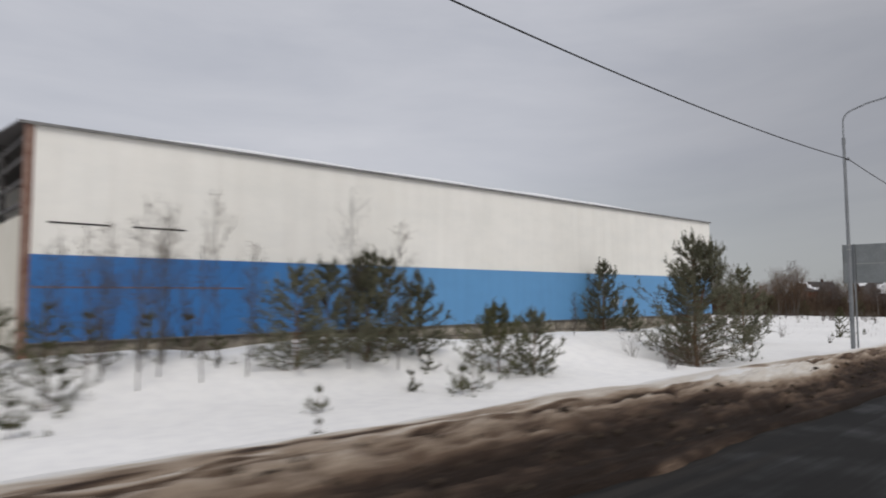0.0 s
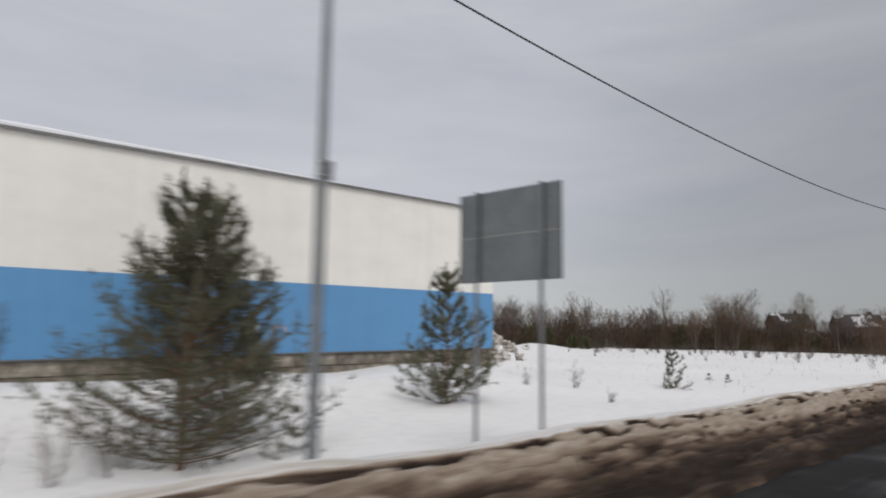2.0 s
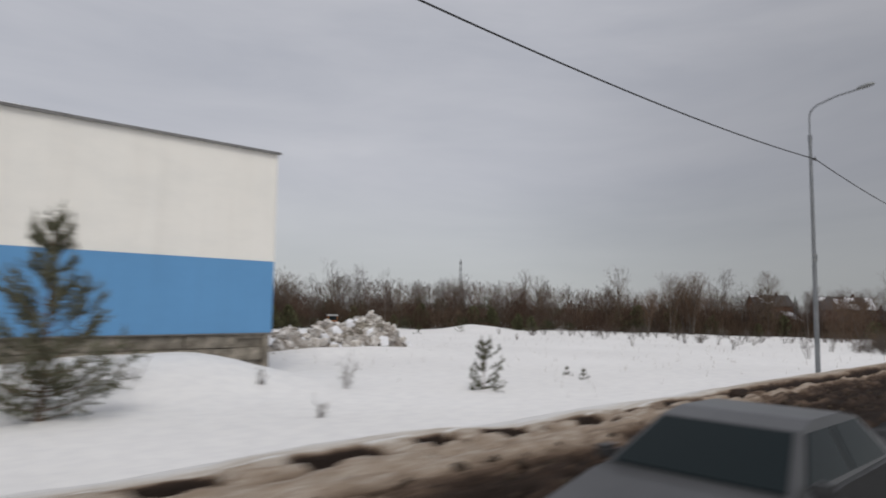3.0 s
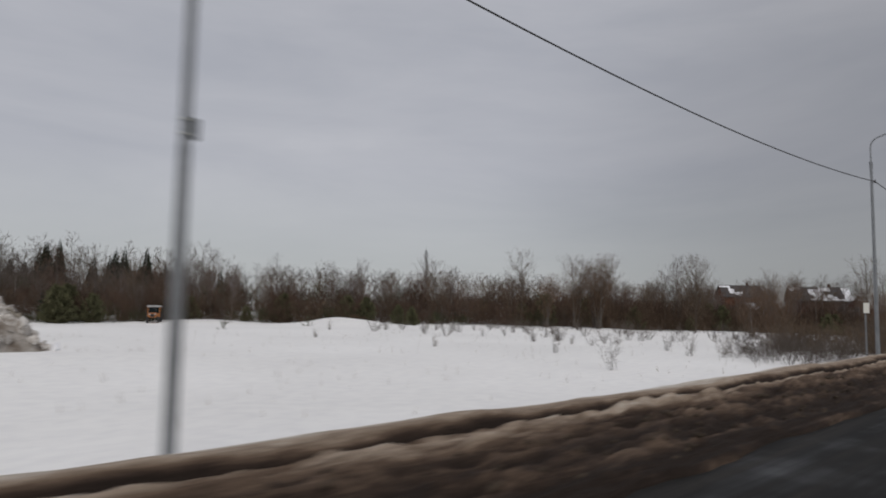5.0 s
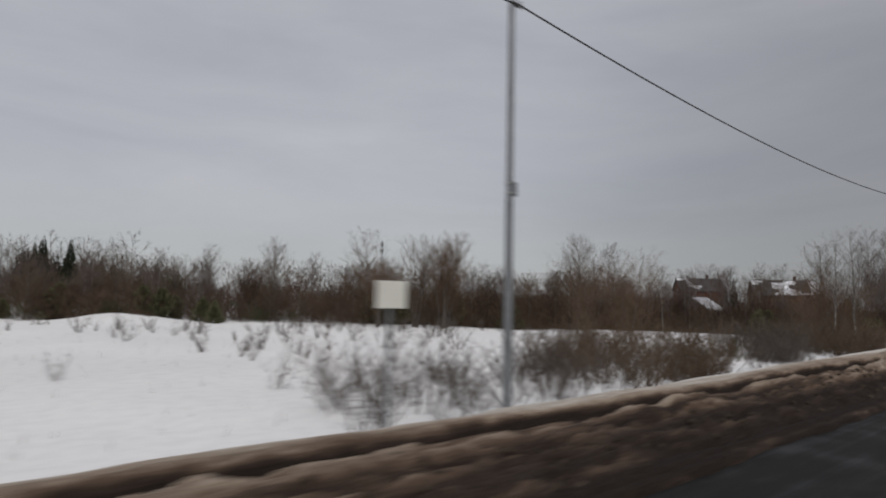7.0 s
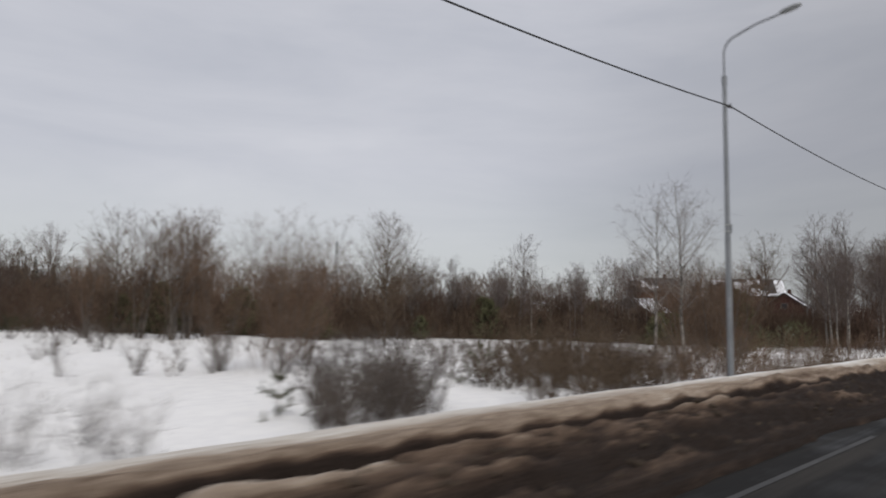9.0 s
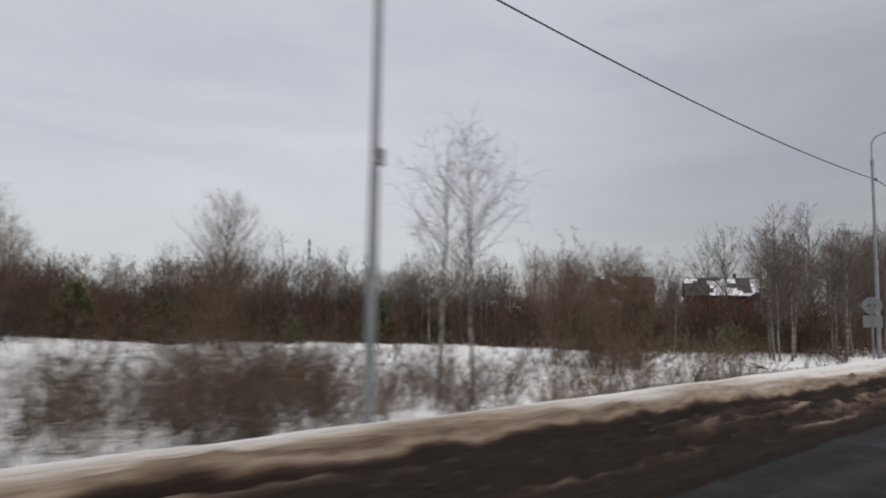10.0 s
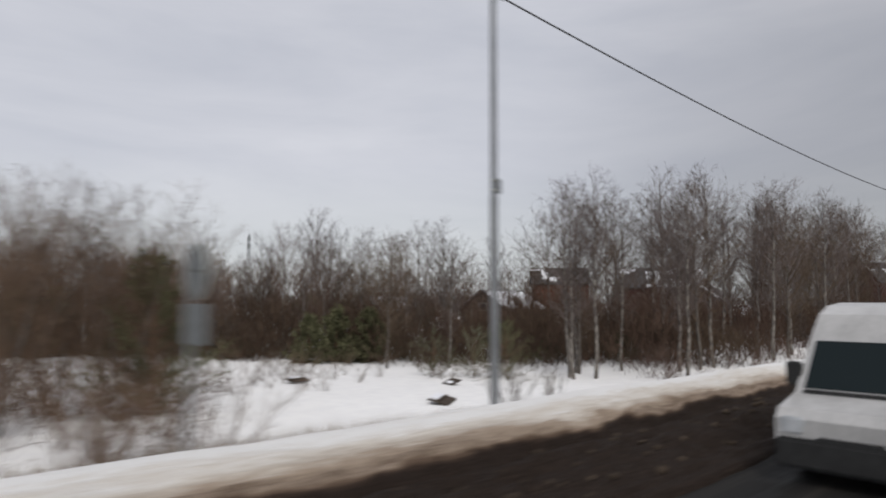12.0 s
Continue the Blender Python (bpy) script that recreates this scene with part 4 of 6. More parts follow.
def pine(seed, height, spread=0.30, whorls=None, tops=1, start=0.06, needle=0.17, width=0.014, count=18, open_=1.0):
    """Young Scots pine: whorls of upswept branches carrying needle tufts."""
    r = np.random.RandomState(seed)
    whorls = whorls or max(8, int(height * 4.6))
    wood, tips, dirs = [], [], []
    for t in range(tops):
        h = height * (1 if t == 0 else 0.93)
        split = 0.45
        off = np.array([0.0, 0.0]) if t == 0 else np.array([0.125, 0.06]) * height
        n = 7
        pts = []
        for k in range(n + 1):
            f = k / n
            o = off * max(0, (f - split) / (1 - split)) ** 0.7
            pts.append(np.array([o[0] + r.uniform(-.008, .008) * h, o[1] + r.uniform(-.008, .008) * h, -0.3 + (h + 0.3) * f]))
        pts = np.array(pts)
        for k in range(n):
            rr = lambda q: max(0.01, 0.014 * height * (1 - 0.9 * q / n))
            wood.append([*pts[k], *pts[k + 1], rr(k), rr(k + 1)])
        tips += [pts[-1] + np.array([0, 0, z]) for z in (-0.3, -0.15, 0.0)]
        dirs += [np.array([0, 0, 1.0])] * 3
        for w in range(whorls):
            f = start + (0.96 - start) * ((w + r.uniform(-0.2, 1.2)) / whorls if w else 0.0) ** 1.2 if w + 1 < whorls else 0.95
            f = min(0.97, max(0.02, f))
            if t and f < split + 0.05:
                continue
            g = f * n
            k = min(int(g), n - 1)
            p = pts[k] + (pts[k + 1] - pts[k]) * (g - k)
            a0 = r.uniform(0, 6.28)
            nb = r.randint(2, 5)
            for b in range(nb):
                az = a0 + b * 2 * math.pi / nb + r.uniform(-.7, .7)
                ln = 1.42 * height * spread * ((1 - f) ** 0.72 * 0.95 + 0.08) * r.uniform(0.6, 1.15) * (0.8 if tops > 1 and f > split else 1)
                d = unit(np.array([math.cos(az), math.sin(az), 0.02 + 0.5 * f]))
                q = p
                segs = 4
                for j in range(segs):
                    d = unit(d + np.array([r.uniform(-.1, .1), r.uniform(-.1, .1), 0.13]))
                    nq = q + d * ln / segs
                    wood.append([*q, *nq, 0.006 * height * .5 * (1 - j * .2), 0.006 * height * .5 * (1 - (j + 1) * .2)])
                    if j >= 1 or ln < 0.7 or f < 0.3:
                        for c in range(int(3 * open_) + 1):
                            sd = unit(d + r.normal(size=3) * 0.45 + np.array([0, 0, .15]))
                            sp = q + (nq - q) * r.uniform(0, 1)
                            reach = ln * r.uniform(0.06, 0.26)
                            e = sp + sd * reach
                            tips += [e, sp + sd * reach * 0.45]
                            dirs += [sd, sd]
                    q = nq
                tips += [q, q - d * ln * 0.1, q + np.array([0, 0, 0.07 * height ** 0.5]), q + np.array([0, 0, 0.14 * height ** 0.5])]
                dirs += [np.array([0, 0, 1.0])] * 2
                dirs[-2:-2] = [unit(d + np.array([0, 0, .3]))] * 2
    nv, nf = needle_tufts(r, np.array(tips), np.array(dirs), needle, count, width)
    return np.array(wood), nv, nf


def pine_thing(x, y, height, seed, label, spread=0.30, tops=1, mat=NEEDLES, category="pine tree", group="", **kw):
    wood, nv, nf = pine(seed, height, spread, tops=tops, **kw)
    ob = thing("pine_tree", pose(x, y, at_ground(x, y) - 0.03, 0, 0, seed * 53 % 360), label, category, group)
    v_, f_ = tube_arrays(wood, 5)
    mesh_object("trunk", v_, f_, PINE_BARK, ob)
    mesh_object("needles", nv, nf, mat, ob)
    return ob


# pines before the warehouse and in the field
def top_to(x, y, z):
    return z - at_ground(x, y)


PINES = [  # x, y, z of the tip, spread, tops
    (34.9, 18.4, 5.8, 0.40, 2), (46.6, 20.6, 4.35, 0.30, 1), (38.0, 26.7, 4.7, 0.34, 1), (40.6, 26.2, 2.1, 0.34, 1),
    (20.7, 20.8, 1.75, 0.60, 2), (15.0, 23.2, 4.1, 0.36, 2), (13.3, 23.8, 3.6, 0.40, 1), (16.8, 24.2, 3.9, 0.38, 1),
    (11.4, 23.0, 3.2, 0.42, 1), (18.2, 23.6, 3.2, 0.36, 1), (61.9, 18.9, 0.85, 0.46, 1), (36.6, 19.8, 3.6, 0.36, 1), (21.9, 19.7, 1.45, 0.46, 1)]
for k, (px, py, tip, sp, tp) in enumerate(PINES):
    small = k == 10
    pine_thing(px, py, top_to(px, py, tip) - 0.12, 100 + k, "young Scots pine with open upswept branches in deep snow", sp, tp,
               NEEDLES if k not in (4, 10) else NEEDLES_OLIVE, group="young pines in the snow", needle=0.10 if small else 0.18, width=(0.0125 if k < 3 else 0.008 if small else 0.0118), count=11 if k < 3 or small else 8, whorls=36 if k == 0 else None)
for k, (px, py, h) in enumerate([(2.6, 21.5, 1.9), (0.6, 22.0, 2.6), (1.4, 19.3, 0.9), (3.0, 21.8, 1.0), (9.4, 18.0, 0.75), (7.4, 14.8, 0.35), (8.7, 24.0, 0.9), (14.6, 19.8, 0.75), (17.4, 22.0, 0.8), (4.4, 24.6, 1.7), (1.8, 24.4, 2.0), (6.4, 24.8, 1.5), (-0.4, 21.0, 1.5), (8.0, 25.2, 1.4), (3.4, 25.8, 1.8), (196.2, 25.5, 2.6), (197.6, 24.4, 2.9), (195.0, 27.5, 2.5), (198.8, 25.8, 3.0), (16.6, 18.4, 1.7), (15.6, 18.0, 1.0), (37.0, 16.1, 1.2),
                                 (68.74, 18.9, 0.45), (69.6, 20.5, 0.40), (135.6, 16.4, 1.05), (145.6, 18.6, 1.5), (99.0, 66.0, 1.0), (112.5, 72.0, 1.1)]):
    pine_thing(px, py, h, 140 + k, "small snow-bound pine sapling, dark green", 0.58, 1, NEEDLES if k % 2 else NEEDLES_OLIVE, "pine sapling",
               "pine saplings in the snow", whorls=max(4, int(h * 4)), needle=0.05 + 0.06 * min(h, 1.2), width=0.007, count=3 if h < 0.6 else 6)
pine_thing(177.8, 22.0, top_to(177.8, 22.0, 3.2), 171, "bushy olive-green pine beside the bare willows", 0.34, 1, NEEDLES_OLIVE, needle=0.20, width=0.014, count=6)

# ---- prototypes, kept as the first placed tree of their kind
rng = np.random.RandomState(7)


def place(ob, x, y, size=1.0, turn=None, sink=0.05):
    m = pose(x, y, at_ground(x, y) - sink, 0, 0, rng.uniform(0, 360) if turn is None else turn)
    ob.scale = (size,) * 3
    ob.matrix_basis = m @ Matrix.Diagonal((size, size, size, 1))
    return ob


def repeat(proto, spots):
    for k, (x, y, size) in enumerate(spots):
        ob = proto if k == 0 else copy_thing(proto, Matrix())
        place(ob, x, y, size)


# the two near birches and other named trees
repeat(tree_thing("birch_tree", "slender birch with white bark and fine drooping bare twigs", "birch tree",
                  *bare_tree(11, 9.6, 1, 0.30, 0.34, 44, 10, 0.14, fine=0.0040, rise=0.85, trunk_r=0.095, shape=0.35), BIRCH, TWIG_BIRCH), [(157.3, 17.7, 1.0), (157.5, 16.2, 1.02)])
repeat(tree_thing("round_tree", "bare many-stemmed willow with a wide rounded crown", "willow tree",
                  *bare_tree(12, 10.6, 6, 0.30, 0.16, 132, 15, 0.0, 0.22, fine=0.0048, rise=0.9, shape=0.5), BARK, TWIG_WILLOW), [(147.3, 53.0, 1.0), (144.4, 54.5, 0.98), (149.8, 55.0, 0.92), (145.6, 51.6, 0.92), (141.0, 57.0, 0.72)])
repeat(tree_thing("conical_tree", "bare pointed aspen with a narrow conical crown", "aspen tree",
                  *bare_tree(13, 11.2, 1, 0.46, 0.05, 150, 17, 0.0, fine=0.0046, rise=0.95, shape=0.15), BARK, TWIG_BROWN), [(161.8, 45.8, 1.0)])
repeat(tree_thing("roadside_willow", "dense bare willow clump leaning over dry grass", "willow tree",
                  *bare_tree(14, 7.4, 8, 0.34, 0.06, 160, 13, 0.0, 0.34, fine=0.0034, rise=0.75, trunk_r=0.036, shape=0.5), BARK, TWIG_WILLOW),
       [(173.4, 20.8, 1.0), (176.6, 21.4, 1.05), (175.2, 23.4, 1.1), (178.4, 23.6, 0.95), (174.4, 25.4, 1.1), (179.4, 26.0, 0.9), (141.2, 26.3, 1.02), (143.6, 28.6, 0.95), (139.6, 29.0, 0.85)])

# mid-distance trees by kind
KINDS = [
    ("birch_tree", "leafless birch with pale trunk at the edge of the wood", "birch tree", bare_tree(21, 12, 1, 0.25, 0.24, 60, 10, 0.18, fine=0.0068, rise=0.95, twiglets=4, shape=0.4), BIRCH, TWIG_CROWN),
    ("birch_tree", "leafless birch with a reddish twig crown", "birch tree", bare_tree(22, 12, 1, 0.27, 0.22, 60, 10, 0.12, fine=0.0068, rise=0.95, twiglets=4, shape=0.45), BIRCH, TWIG_CROWN),
    ("alder_tree", "leafless dark-barked alder at the edge of the wood", "alder tree", bare_tree(23, 11, 1, 0.36, 0.12, 62, 10, 0.0, fine=0.0073, rise=0.75, twiglets=4, shape=0.4), BARK, TWIG_BROWN),
    ("alder_tree", "leafless double-stemmed alder in the thicket", "alder tree", bare_tree(24, 10, 3, 0.35, 0.13, 70, 10, 0.0, 0.14, fine=0.0073, rise=0.8, twiglets=4, shape=0.5), BARK, TWIG_GREY),
    ("aspen_tree", "tall leafless aspen with an upright crown", "aspen tree", bare_tree(25, 14, 1, 0.25, 0.2, 60, 10, 0.0, fine=0.0073, rise=1.0, twiglets=4, shape=0.5), BARK, TWIG_RED)]
protos = [tree_thing(n_, lb_, ct_, *seg, bk_, tw_, 5) for n_, lb_, ct_, seg, bk_, tw_ in KINDS]
H0 = [12, 12, 11, 10, 14]
EDGE_X = [40, 70, 95, 120, 135, 146, 158, 172, 184, 194, 215, 300, 400]
EDGE_Y = [95, 92, 88, 80, 72, 62, 56, 52, 47, 40, 21, 22, 26]


def edge(x):
    return float(np.interp(x, EDGE_X, EDGE_Y))


spots = [[] for _ in protos]
named = [(219.4, 79.0, 17.6, 1), (233.2, 34.1, 18.5, 0), (237.9, 31.4, 19.0, 1), (239.9, 44.1, 16.8, 2), (131.9, 96.8, 10.0, 0), (222.0, 84.0, 14.0, 4),
         (196.0, 33.0, 8.5, 2), (199.5, 31.0, 8.0, 0), (189.5, 46.0, 9.0, 1), (182.0, 46.0, 9.2, 0), (196.5, 44.0, 9.5, 1), (200.5, 22.0, 10.5, 0), (201.2, 22.8, 11.5, 0), (199.0, 44.0, 10.5, 1), (204.0, 47.0, 11.0, 1), (207.5, 43.0, 11.5, 0), (202.5, 40.0, 9.5, 2), (210.0, 50.0, 11.0, 1), (213.0, 45.0, 10.5, 2), (206.0, 53.0, 11.5, 0), (216.0, 55.0, 12.0, 1), (196.0, 50.0, 10.0, 1), (211.5, 38.0, 10.0, 1), (202.0, 21.6, 12.0, 0), (203.5, 24.0, 12.0, 1)]
for x, y, h, k in named:
    spots[k].append((x, y, h / H0[k]))
for _ in range(115):   # woodland edge along the field
    x = rng.uniform(70, 260)
    y = edge(x) + 3 + abs(rng.normal(0, 16))
    k = rng.randint(0, 5)
    h = rng.uniform(5.5, 9.0) + (2.5 if rng.rand() < 0.25 else 0) + 0.02 * max(0, y - 70)
    spots[k].append((x, y, h / H0[k]))
for _ in range(34):    # young birches behind the willows
    x = rng.uniform(158, 204)
    y = edge(x) + rng.uniform(2, 22)
    k = (1, 1, 2, 4)[rng.randint(0, 4)]
    spots[k].append((x, y, rng.uniform(6.8, 9.2) / H0[k]))
for _ in range(84):    # birch grove beside the road ahead
    x = rng.uniform(203, 300)
    y = 18.5 + (x - 203) * 0.02 + abs(rng.normal(0, 9))
    k = (0, 0, 1, 1, 4, 2)[rng.randint(0, 6)]
    spots[k].append((x, y, rng.uniform(11, 16.5) * (0.8 + 0.2 * ease(200, 230, x)) / H0[k]))
for proto, s in zip(protos, spots):
    repeat(proto, s)


# ---- joined woods: thicket and far forest
def joined(name, limbs, twigs_, mat, label, category, sides=3):
    v_, f_ = crown_arrays(np.concatenate(limbs), np.concatenate(twigs_), sides)
    return tagged(mesh_object(name, v_, f_, mat), label, category, kind="stuff")


def moved(segs, x, y, z, size, turn):
    c, s = math.cos(turn), math.sin(turn)
    m = np.array([[c, -s, 0], [s, c, 0], [0, 0, 1]]) * size
    out = segs.copy()
    out[:, :3] = segs[:, :3] @ m.T + (x, y, z)
    out[:, 3:6] = segs[:, 3:6] @ m.T + (x, y, z)
    out[:, 6:] = segs[:, 6:] * np.maximum(size, 0.6)
    return out


def scatter(name, pool, mat, label, category, rows):
    limbs, twigs_ = [], []
    for which, x, y, size, turn in rows:
        z = at_ground(x, y)
        limbs.append(moved(pool[which][0], x, y, z, size, turn))
        twigs_.append(moved(pool[which][1], x, y, z, size, turn))
    return joined(name, limbs, twigs_, mat, label, category)


bases = [shrub_segments(300 + k, 4.2, 16, 9, 0.95, 0.011) for k in range(5)]
for name, mat, n, seed, tint in (("brown_thicket", TWIG_BROWN, 90, 1, "brown"), ("grey_thicket", TWIG_GREY, 50, 2, "grey"), ("reddish_thicket", TWIG_RED, 60, 3, "reddish")):
    r = np.random.RandomState(400 + seed)
    rows = []
    for _ in range(n):
        x = r.uniform(70, 215) if r.rand() < 0.72 else r.uniform(195, 310)
        y = edge(x) + 1 + abs(r.normal(0, 9))
        rows.append((r.randint(0, 5), x, y, r.uniform(0.5, 1.1), r.uniform(0, 6.28)))
    scatter(name, bases, mat, "dense leafless " + tint + " undergrowth at the wood's edge", "thicket", rows)

fars = []
for k in range(6):
    tr, lb, tw = bare_tree(500 + k, 12, 1, (0.29, 0.34, 0.38)[k % 3], 0.08, 22, 8, 0.0, fine=0.019, rise=0.8, twiglets=3, shape=(0.35, 0.5, 0.45)[k % 3])
    fars.append((np.concatenate([tr, lb]), tw))
for name, mat, n, seed, zone, tint in (("far_birch_wood", TWIG_RED, 150, 1, 0, "reddish"), ("far_alder_wood", TWIG_BROWN, 150, 2, 0, "brown"), ("far_grey_wood", TWIG_GREY, 130, 3, 1, "grey")):
    r = np.random.RandomState(600 + seed)
    rows = []
    for _ in range(n):
        x = r.uniform(-30, 520) if r.rand() < 0.6 else r.uniform(70, 330)
        y = edge(min(x, 190)) + 22 + r.uniform(0, 1) ** 1.4 * 150 if zone == 0 else r.uniform(95, 290)
        if x > 240:
            y += 45
        h = (r.uniform(6.5, 9.5) + 0.045 * max(0, y - 95)) * (1 + 0.28 * float(ease(165, 205, x)))
        rows.append((r.randint(0, 6), x, y, h / 12, r.uniform(0, 6.28)))
    scatter(name, fars, mat, "far leafless mixed wood of " + tint + " twigs", "woods", rows)


# the tall old wood beyond the field
r = np.random.RandomState(641)
rows = []
for _ in range(150):
    x = r.uniform(-20, 216)
    y = r.uniform(285, 370)
    rows.append((r.randint(0, 6), x, y, r.uniform(21, 30) * (1 - 0.35 * float(ease(185, 216, x))) / 12, r.uniform(0, 6.28)))
scatter("tall_wood", fars, TWIG_BROWN, "tall old leafless wood beyond the field", "woods", rows)


def brush(name, mat, label, rows, seed, blade, wide):
    """Domed clumps of fine upright brushwood. rows: x, y, radius, height, blades."""
    r_ = np.random.RandomState(seed)
    out_ = []
    for x, y, rad, h, n in rows:
        n = int(n)
        f = r_.uniform(0, 1, n) ** 0.8
        a = r_.uniform(0, 6.28, n)
        reach = rad * np.sqrt(r_.uniform(0, 1, n)) * np.sqrt(np.clip(1.05 - f ** 2.2, 0, 1)) * r_.uniform(0.8, 1.15, n)
        p = np.stack([x + reach * np.cos(a), y + reach * np.sin(a), f * h * r_.uniform(0.78, 1.0, n)], 1)
        d = np.stack([np.cos(a) * 0.35, np.sin(a) * 0.35, np.ones(n)], 1) + r_.normal(size=(n, 3)) * 0.32
        d /= np.linalg.norm(d, axis=1, keepdims=True)
        side = np.cross(d, r_.normal(size=(n, 3)))
        side /= np.linalg.norm(side, axis=1, keepdims=True) + 1e-9
        ln = blade * r_.uniform(0.6, 1.4, (n, 1))
        w = wide * r_.uniform(0.6, 1.3, (n, 1))
        p[:, 2] += at_ground(x, y) - 0.2
        out_.append(np.stack([p - side * w - d * ln * 0.4, p + side * w - d * ln * 0.4, p + d * ln * 0.6], 1).reshape(-1, 3))
    v_ = np.concatenate(out_)
    return tagged(mesh_object(name, v_, np.arange(len(v_)).reshape(-1, 3), mat), label, "undergrowth", kind="stuff")


r = np.random.RandomState(652)
front = [[], [], []]
for _ in range(520):
    x = r.uniform(62, 212)
    y = edge(x) + 1.5 + 14 * r.uniform(0, 1) ** 1.3
    k = (0, 1, 2)[r.choice(3, p=(0.48, 0.30, 0.22))]
    h = r.uniform(2.2, 5.6) if k < 2 else r.uniform(1.2, 2.8)
    front[k].append((x, y, r.uniform(1.5, 3.0), h, 215))
for k, (mat, tint) in enumerate(((BRUSH_BROWN, "brown"), (BRUSH_RED, "reddish"), (BRUSH_OLIVE, "olive-green"))):
    brush("undergrowth", mat, "dense low " + tint + " brushwood along the wood's edge", front[k], 660 + k, 0.80, 0.026)
back = [[], [], []]
for _ in range(400):
    x = r.uniform(10, 330)
    y = edge(min(x, 192)) + 14 + 50 * r.uniform(0, 1) ** 1.3 + 30 * float(ease(215, 250, x))
    back[r.randint(0, 3) if r.rand() < 0.4 else r.randint(0, 2)].append((x, y, r.uniform(2.4, 4.6), r.uniform(4.6, 7.8), 260))
for k, (mat, tint) in enumerate(((BRUSH_BROWN, "brown"), (BRUSH_RED, "reddish"), (BRUSH_OLIVE, "olive-green"))):
    brush("back_undergrowth", mat, "tall " + tint + " brushwood inside the wood", back[k], 670 + k, 1.2, 0.038)
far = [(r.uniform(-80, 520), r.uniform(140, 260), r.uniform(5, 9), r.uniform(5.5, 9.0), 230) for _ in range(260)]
brush("far_undergrowth", HAZED_BRUSH, "brown brushwood of the far wood, paled by painted haze", far, 680, 2.0, 0.085)
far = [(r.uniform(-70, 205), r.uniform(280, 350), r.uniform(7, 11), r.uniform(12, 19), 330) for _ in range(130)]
brush("far_undergrowth", HAZED_BRUSH, "brown lower crowns of the tall far wood, with haze in their colour", far, 681, 3.0, 0.13)
grove = [(r.uniform(204, 330), 20.5 + 26 * r.uniform(0, 1) ** 1.2, r.uniform(1.4, 2.8), r.uniform(2.0, 7.0), 170) for _ in range(420)]
village = [(r.uniform(226, 345), 0, r.uniform(1.6, 3.2), r.uniform(2.4, 4.6), 150) for _ in range(120)]
village = [(x, 66 - (x - 226) * 0.16 - r.uniform(1, 20), rad, h, n) for x, _, rad, h, n in village]
brush("undergrowth", BRUSH_BROWN, "dark overgrown gardens before the village fence", village, 683, 1.0, 0.045)
clump = [(x + r.uniform(-.8, .8), y + r.uniform(-.8, .8), r.uniform(2.0, 2.9), r.uniform(2.6, 4.6), 800) for x, y in ((173.6, 21.0), (176.4, 21.6), (175.2, 23.4), (178.2, 23.8), (174.6, 25.2), (141.2, 26.3), (143.2, 28.6))]
brush("willow_undergrowth", TWIG_WILLOW, "dense brown shoots inside the willow clumps", clump, 684, 0.55, 0.0085)
dome = [(x, y, r.uniform(2.6, 3.8), r.uniform(4.6, 6.4), 420) for x, y in ((147.3, 53.0), (144.4, 54.5), (149.8, 55.0), (145.6, 51.6), (141.0, 57.0), (153.0, 56.0), (157.0, 52.0), (161.8, 47.5), (138.0, 60.0))]
stand = [(x, edge(x) + r.uniform(3, 20), r.uniform(1.8, 3.4), r.uniform(4.0, 6.6), 330) for x in r.uniform(146, 204, 90)]
brush("undergrowth", BRUSH_RED, "dense reddish-brown young birch growth", stand, 688, 0.9, 0.017)
hedge = [(x, edge(x) + r.uniform(-1.5, 9), r.uniform(1.5, 2.8), r.uniform(2.4, 4.8), 220) for x in r.uniform(160, 218, 190)]
brush("undergrowth", BRUSH_BROWN, "dense dark brushwood before the village gardens", hedge, 687, 0.75, 0.025)
brush("undergrowth", BRUSH_BROWN, "dense brown brushwood below the rounded willows", dome, 685, 0.8, 0.022)
brush("brush_pile", BRUSH_BROWN, "dark cut branches lying on the snow mound", [(122.6, 76.6, 1.2, 0.7, 160), (123.8, 76.0, 0.8, 0.5, 90)], 686, 0.5, 0.03)
brush("undergrowth", BRUSH_RED, "reddish-brown undergrowth below the birch grove", grove, 682, 0.9, 0.026)


def spruce_arrays(r, h):
    """Ragged cone of drooping boughs: flat needle-covered triangles round a stem."""
    n = int(14 + h * 2.2)
    tri = []
    for k in range(n):
        f = (k + r.uniform(0, .8)) / n
        z = h * (0.08 + 0.9 * f)
        ln = h * 0.20 * (1 - f) ** 0.85 * r.uniform(0.7, 1.2) + 0.12
        for _ in range(5):
            a = r.uniform(0, 6.28)
            d = np.array([math.cos(a), math.sin(a), 0])
            s = np.array([-d[1], d[0], 0])
            p = np.array([0, 0, z])
            tri += [p + s * ln * 0.25, p - s * ln * 0.25, p + d * ln + np.array([0, 0, -0.25 * ln])]
            tri += [p + d * ln * .3 + np.array([0, 0, .12 * ln]), p + d * ln * .4 - np.array([0, 0, .35 * ln]), p + d * ln * 0.95 + s * ln * .2 - np.array([0, 0, .25 * ln])]
    return np.array(tri)


